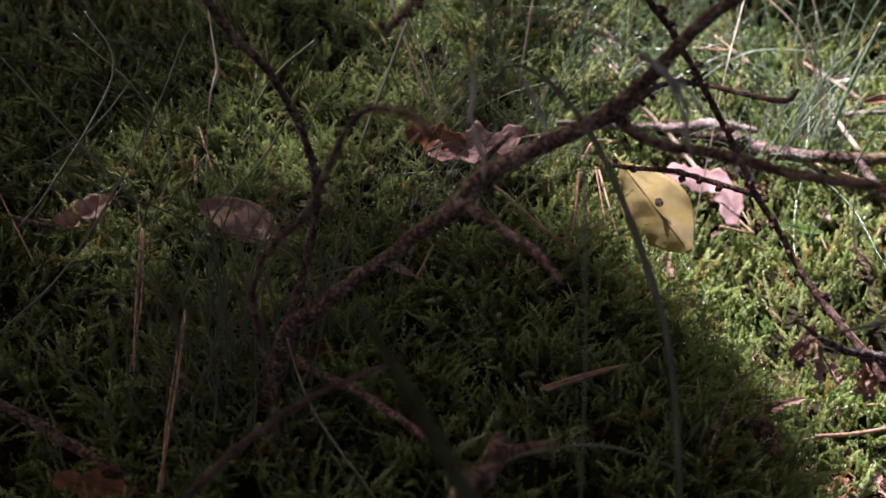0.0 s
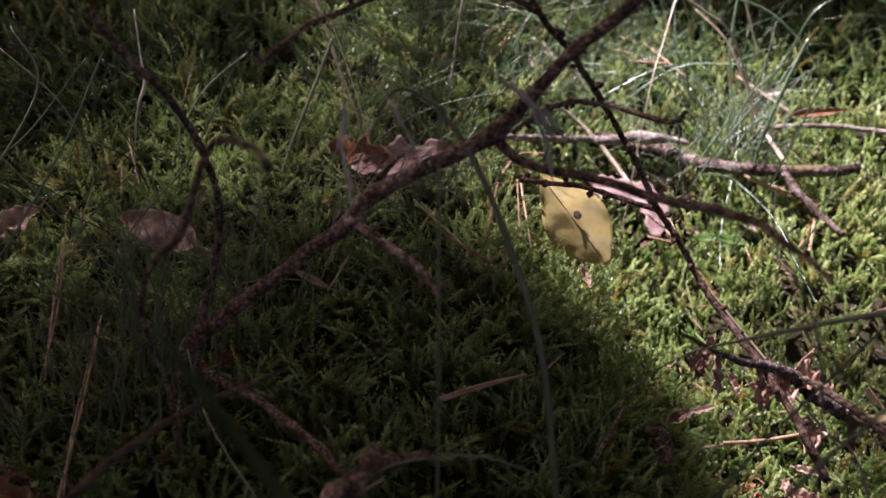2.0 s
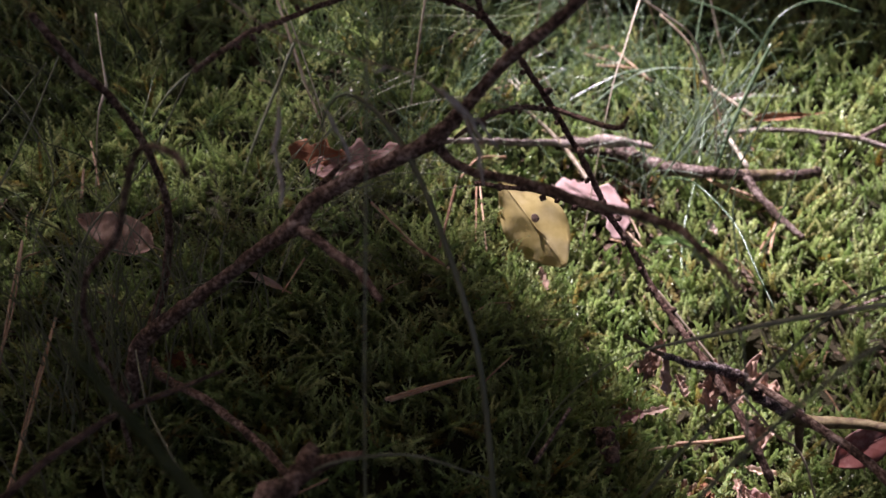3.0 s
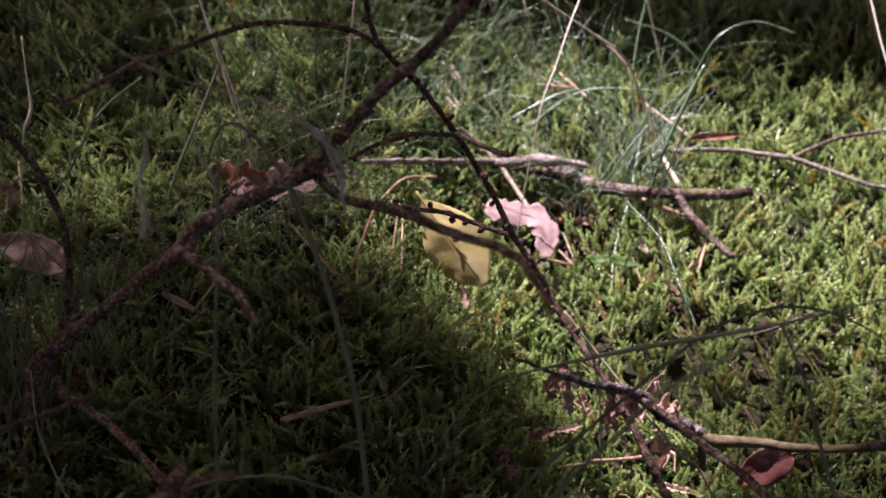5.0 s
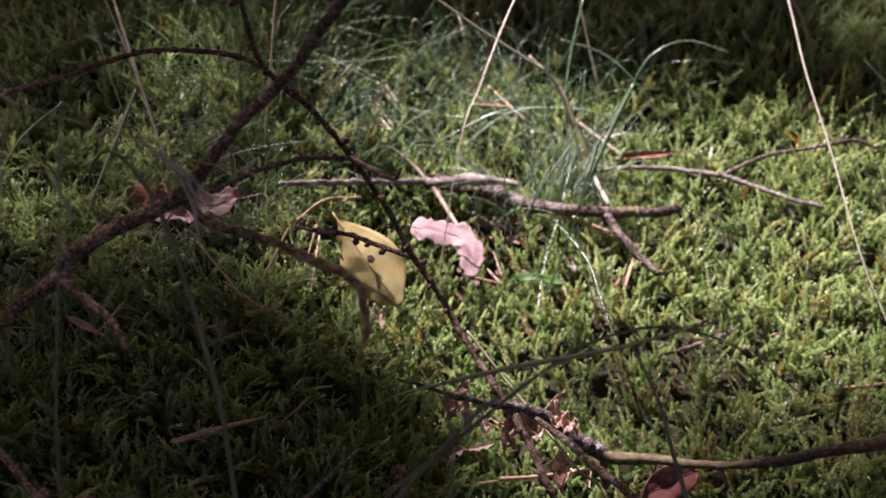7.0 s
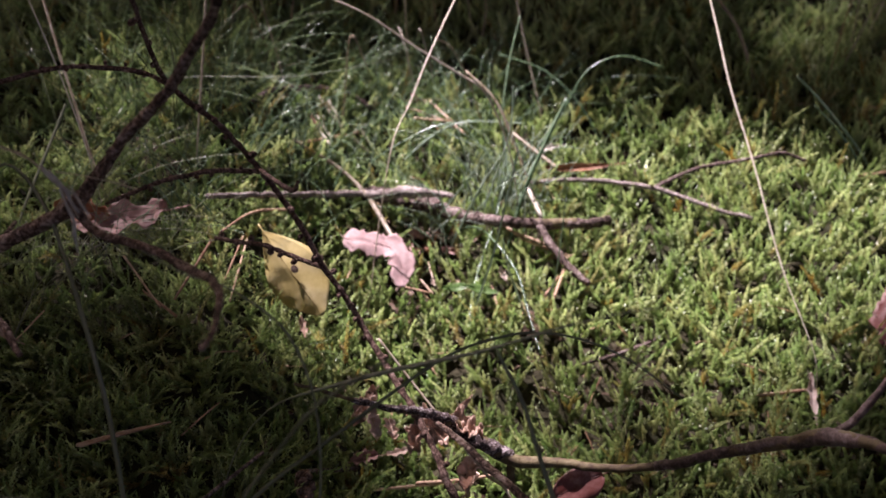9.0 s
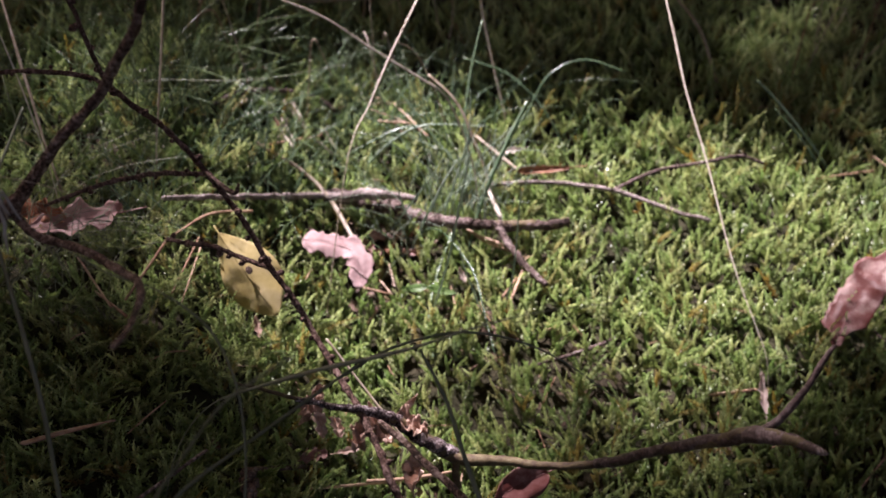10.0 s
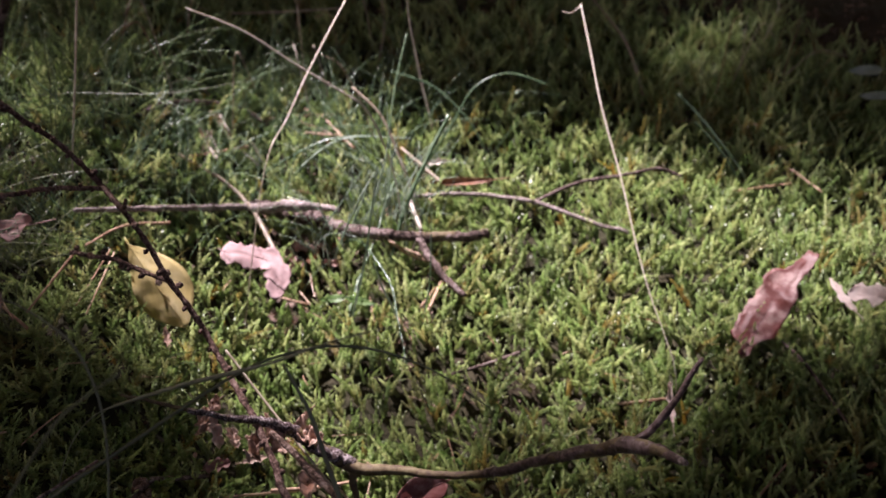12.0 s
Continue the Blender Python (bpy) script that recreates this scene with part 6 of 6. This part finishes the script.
tuft(-0.06, 0.40, 22, 0.09, 0.7, DARK_TUFT, GRASS_DARK, 33, 0.0005, 0.02)
tuft(-0.17, 0.50, 22, 0.11, 0.9, DARK_TUFT, GRASS, 34, 0.0005, 0.03)
tuft(-0.20, 0.60, 16, 0.13, 0.9, DARK_TUFT, GRASS, 35, 0.0005, 0.04)
tuft(-0.10, 0.66, 14, 0.12, 0.8, DARK_TUFT, GRASS, 36, 0.0005, 0.04)
tuft(0.01, 0.70, 20, 0.11, 0.8, DARK_TUFT, GRASS, 37, 0.0005, 0.03)
tuft(0.03, 0.52, 30, 0.09, 0.9, DARK_TUFT, GRASS_DARK, 38, 0.0003, 0.02)
tuft(-0.015, 0.50, 40, 0.10, 1.0, DARK_TUFT, GRASS_DARK, 39, 0.0003, 0.025, -0.6)
tuft(0.285, 0.735, 60, 0.10, 0.7, BLUE_TUFT, GRASS_PALE, 41, 0.00050, 0.018)
tuft(0.245, 0.69, 26, 0.09, 0.6, BLUE_TUFT, GRASS_PALE, 52, 0.00050, 0.020)
tuft(0.25, 0.80, 46, 0.11, 0.95, BLUE_TUFT, GRASS_BLUE, 42, 0.0005, 0.025)
tuft(0.19, 0.82, 40, 0.11, 0.95, BLUE_TUFT, GRASS_BLUE, 43, 0.00045, 0.03)
tuft(0.11, 0.74, 56, 0.09, 1.0, BLUE_TUFT, GRASS_BLUE, 44, 0.00045, 0.03)
tuft(0.34, 0.86, 30, 0.11, 0.9, BLUE_TUFT, GRASS_BLUE, 45, 0.00045, 0.035)
tuft(0.14, 0.90, 16, 0.11, 0.95, DARK_TUFT, GRASS, 46, 0.0005, 0.04)
tuft(0.04, 0.82, 16, 0.09, 0.8, DARK_TUFT, GRASS, 47, 0.0005, 0.04)
tuft(0.06, 0.66, 24, 0.08, 1.0, BLUE_TUFT, GRASS_BLUE, 48, 0.0005, 0.025)
tuft(0.05, 0.56, 22, 0.08, 1.0, BLUE_TUFT, GRASS_BLUE, 49, 0.0005, 0.02)
tuft(0.105, 0.69, 54, 0.09, 1.2, "fine hair-like green grass drooping over moss", GRASS_BLUE, 51, 0.0003, 0.03)
for k, (tx, ty) in enumerate(((0.01, 0.76), (0.07, 0.80), (0.15, 0.76), (-0.01, 0.67), (0.16, 0.85))):
    tuft(tx, ty, 60, 0.10, 1.1, "tuft of fine fresh green grass in moss", GRASS_FRESH, 60 + k, 0.00042, 0.035)
tuft(-0.13, 0.62, 14, 0.11, 0.95, BLUE_TUFT, GRASS_BLUE, 50, 0.0004, 0.04)

# ---- unseen tree, added to shade the place ----
LIT = [(0.05, 0.56), (0.08, 0.50), (0.12, 0.455), (0.18, 0.46), (0.215, 0.445), (0.225, 0.38), (0.235, 0.33), (0.26, 0.295), (0.29, 0.335), (0.30, 0.45), (0.38, 0.51), (0.47, 0.495), (0.53, 0.53), (0.555, 0.56), (0.68, 0.595),
       (0.90, 0.64), (0.88, 0.74), (0.73, 0.765), (0.65, 0.78), (0.56, 0.807), (0.45, 0.822), (0.345, 0.852), (0.23, 0.90), (0.17, 0.88), (0.13, 0.79), (0.085, 0.70), (0.05, 0.62)]
# Smaller gaps left in the added leaves: place, reach and share of the sun that comes through.
GAPS = [(-0.085, 0.60, 0.055, 0.85), (-0.01, 0.62, 0.045, 0.42), (0.0, 0.705, 0.055, 0.60), (0.045, 0.78, 0.09, 0.36), (-0.02, 0.77, 0.06, 0.35), (-0.20, 0.55, 0.05, 0.22), (-0.184, 0.470, 0.020, 0.85), (-0.097, 0.438, 0.020, 0.90), (0.035, 0.515, 0.045, 0.06), (0.09, 0.505, 0.035, 0.38), (0.085, 0.45, 0.04, 0.30), (0.06, 0.42, 0.04, 0.08), (-0.13, 0.67, 0.05, 0.20), (0.63, 0.95, 0.10, 0.05), (0.10, 0.93, 0.08, 0.05), (0.10, 0.19, 0.06, 0.50), (0.225, 0.335, 0.05, 0.90), (0.31, 0.30, 0.05, 0.80), (0.455, 0.45, 0.032, 0.55), (0.36, 0.435, 0.045, 0.90), (0.415, 0.435, 0.04, 0.90), (0.497, 0.215, 0.035, 0.75), (0.11, 0.74, 0.06, 0.55)]
# Spots that the added leaves darken: place and reach.
SHADE = [(0.328, 0.538, 0.024), (0.302, 0.512, 0.020), (0.365, 0.548, 0.026), (0.262, 0.505, 0.020), (0.335, 0.485, 0.024), (0.275, 0.555, 0.018)]


def inside(x, y, poly):
    hit = False
    for (x0, y0), (x1, y1) in zip(poly, poly[1:] + poly[:1]):
        if (y0 > y) != (y1 > y) and x < (x1 - x0) * (y - y0) / (y1 - y0) + x0:
            hit = not hit
    return hit


def sun_share(x, y):
    """How much of the sun the added crown is to let through to a place on the moss."""
    edge = min(seg_gap(x, y, p, q) for p, q in zip(LIT, LIT[1:] + LIT[:1]))
    share = float(smooth(-0.025, 0.03, edge if inside(x, y, LIT) else -edge))
    for a, b, r, most in GAPS:
        share = max(share, most * math.exp(-((x - a) ** 2 + (y - b) ** 2) / (r * r)))
    for a, b, r in SHADE:
        share *= 1 - math.exp(-((x - a) ** 2 + (y - b) ** 2) / (r * r))
    return share


def seg_gap(x, y, p, q):
    dx, dy = q[0] - p[0], q[1] - p[1]
    u = max(0.0, min(1.0, ((x - p[0]) * dx + (y - p[1]) * dy) / (dx * dx + dy * dy)))
    return math.hypot(x - p[0] - u * dx, y - p[1] - u * dy)


def shade_crown():
    """Unseen leaves added overhead, with gaps set where the sun is to reach the moss."""
    rnd = random.Random(5)
    verts, faces = [], []
    for i in range(22500):
        if i < 14000:
            gx, gy, s = rnd.uniform(-0.5, 1.2), rnd.uniform(-0.3, 1.6), rnd.uniform(0.020, 0.045)
            if rnd.random() > -math.log(sun_share(gx, gy) + 0.002) / 6.2:
                continue
        else:
            gx, gy, s = rnd.uniform(-6.5, 7.0), rnd.uniform(-6.5, 7.5), rnd.uniform(0.17, 0.30)
            if -0.4 < gx < 1.1 and -0.2 < gy < 1.5:
                continue
        h = rnd.uniform(5.2, 6.4)
        c = Vector((gx, gy, float(height(gx, gy)))) + SUN_FROM * (h / SUN_FROM.z)
        q = Euler((rnd.uniform(-0.6, 0.6), rnd.uniform(-0.6, 0.6), rnd.uniform(0, 6.3))).to_matrix()
        k = len(verts)
        for px, py in ((-1, 0), (-0.4, -0.55), (0.5, -0.5), (1, 0), (0.5, 0.5), (-0.4, 0.55)):
            verts.append(c + q @ Vector((px * s, py * s, 0)))
        faces.append(tuple(range(k, k + 6)))
    me = bpy.data.meshes.new("shade_crown")
    me.from_pydata(verts, [], faces)
    me.materials.append(SHADE_LEAF)
    return me


# Trunk and limbs out of view, added to carry the shading leaves.
tree = new("tree")
tree.location = (3.0, 4.2, -0.1)
ob = new("shade_crown", shade_crown())
ob.parent = tree
ob.location = (-3.0, -4.2, 0.1)
trunk = part("trunk", tube([(0, 0, -0.2, 0.19), (0.02, 0, 0.8, 0.15), (0.08, -0.05, 3.0, 0.12), (0.15, -0.1, 6.2, 0.08)], 16, 0.1, 0.1), BARK_LOG, tree)
for k, (lx, ly, lz) in enumerate(((-3.0, 1.0, 5.8), (-2.0, 3.5, 5.6), (1.5, 2.5, 6.0), (3.0, -1.0, 5.7), (-3.5, -2.0, 6.0), (0.5, -3.0, 5.8))):
    part("limb", tube([(0.12, -0.08, 4.0 + 0.2 * k, 0.05), (0.4 * lx, 0.4 * ly, 5.0 + 0.1 * k, 0.035), (lx, ly, lz, 0.012)], 10, 0.08, 0.1, seed=k), BARK_LOG, tree)
tagged(tree, "unseen tree added so that its leaves shade the forest floor", "tree")
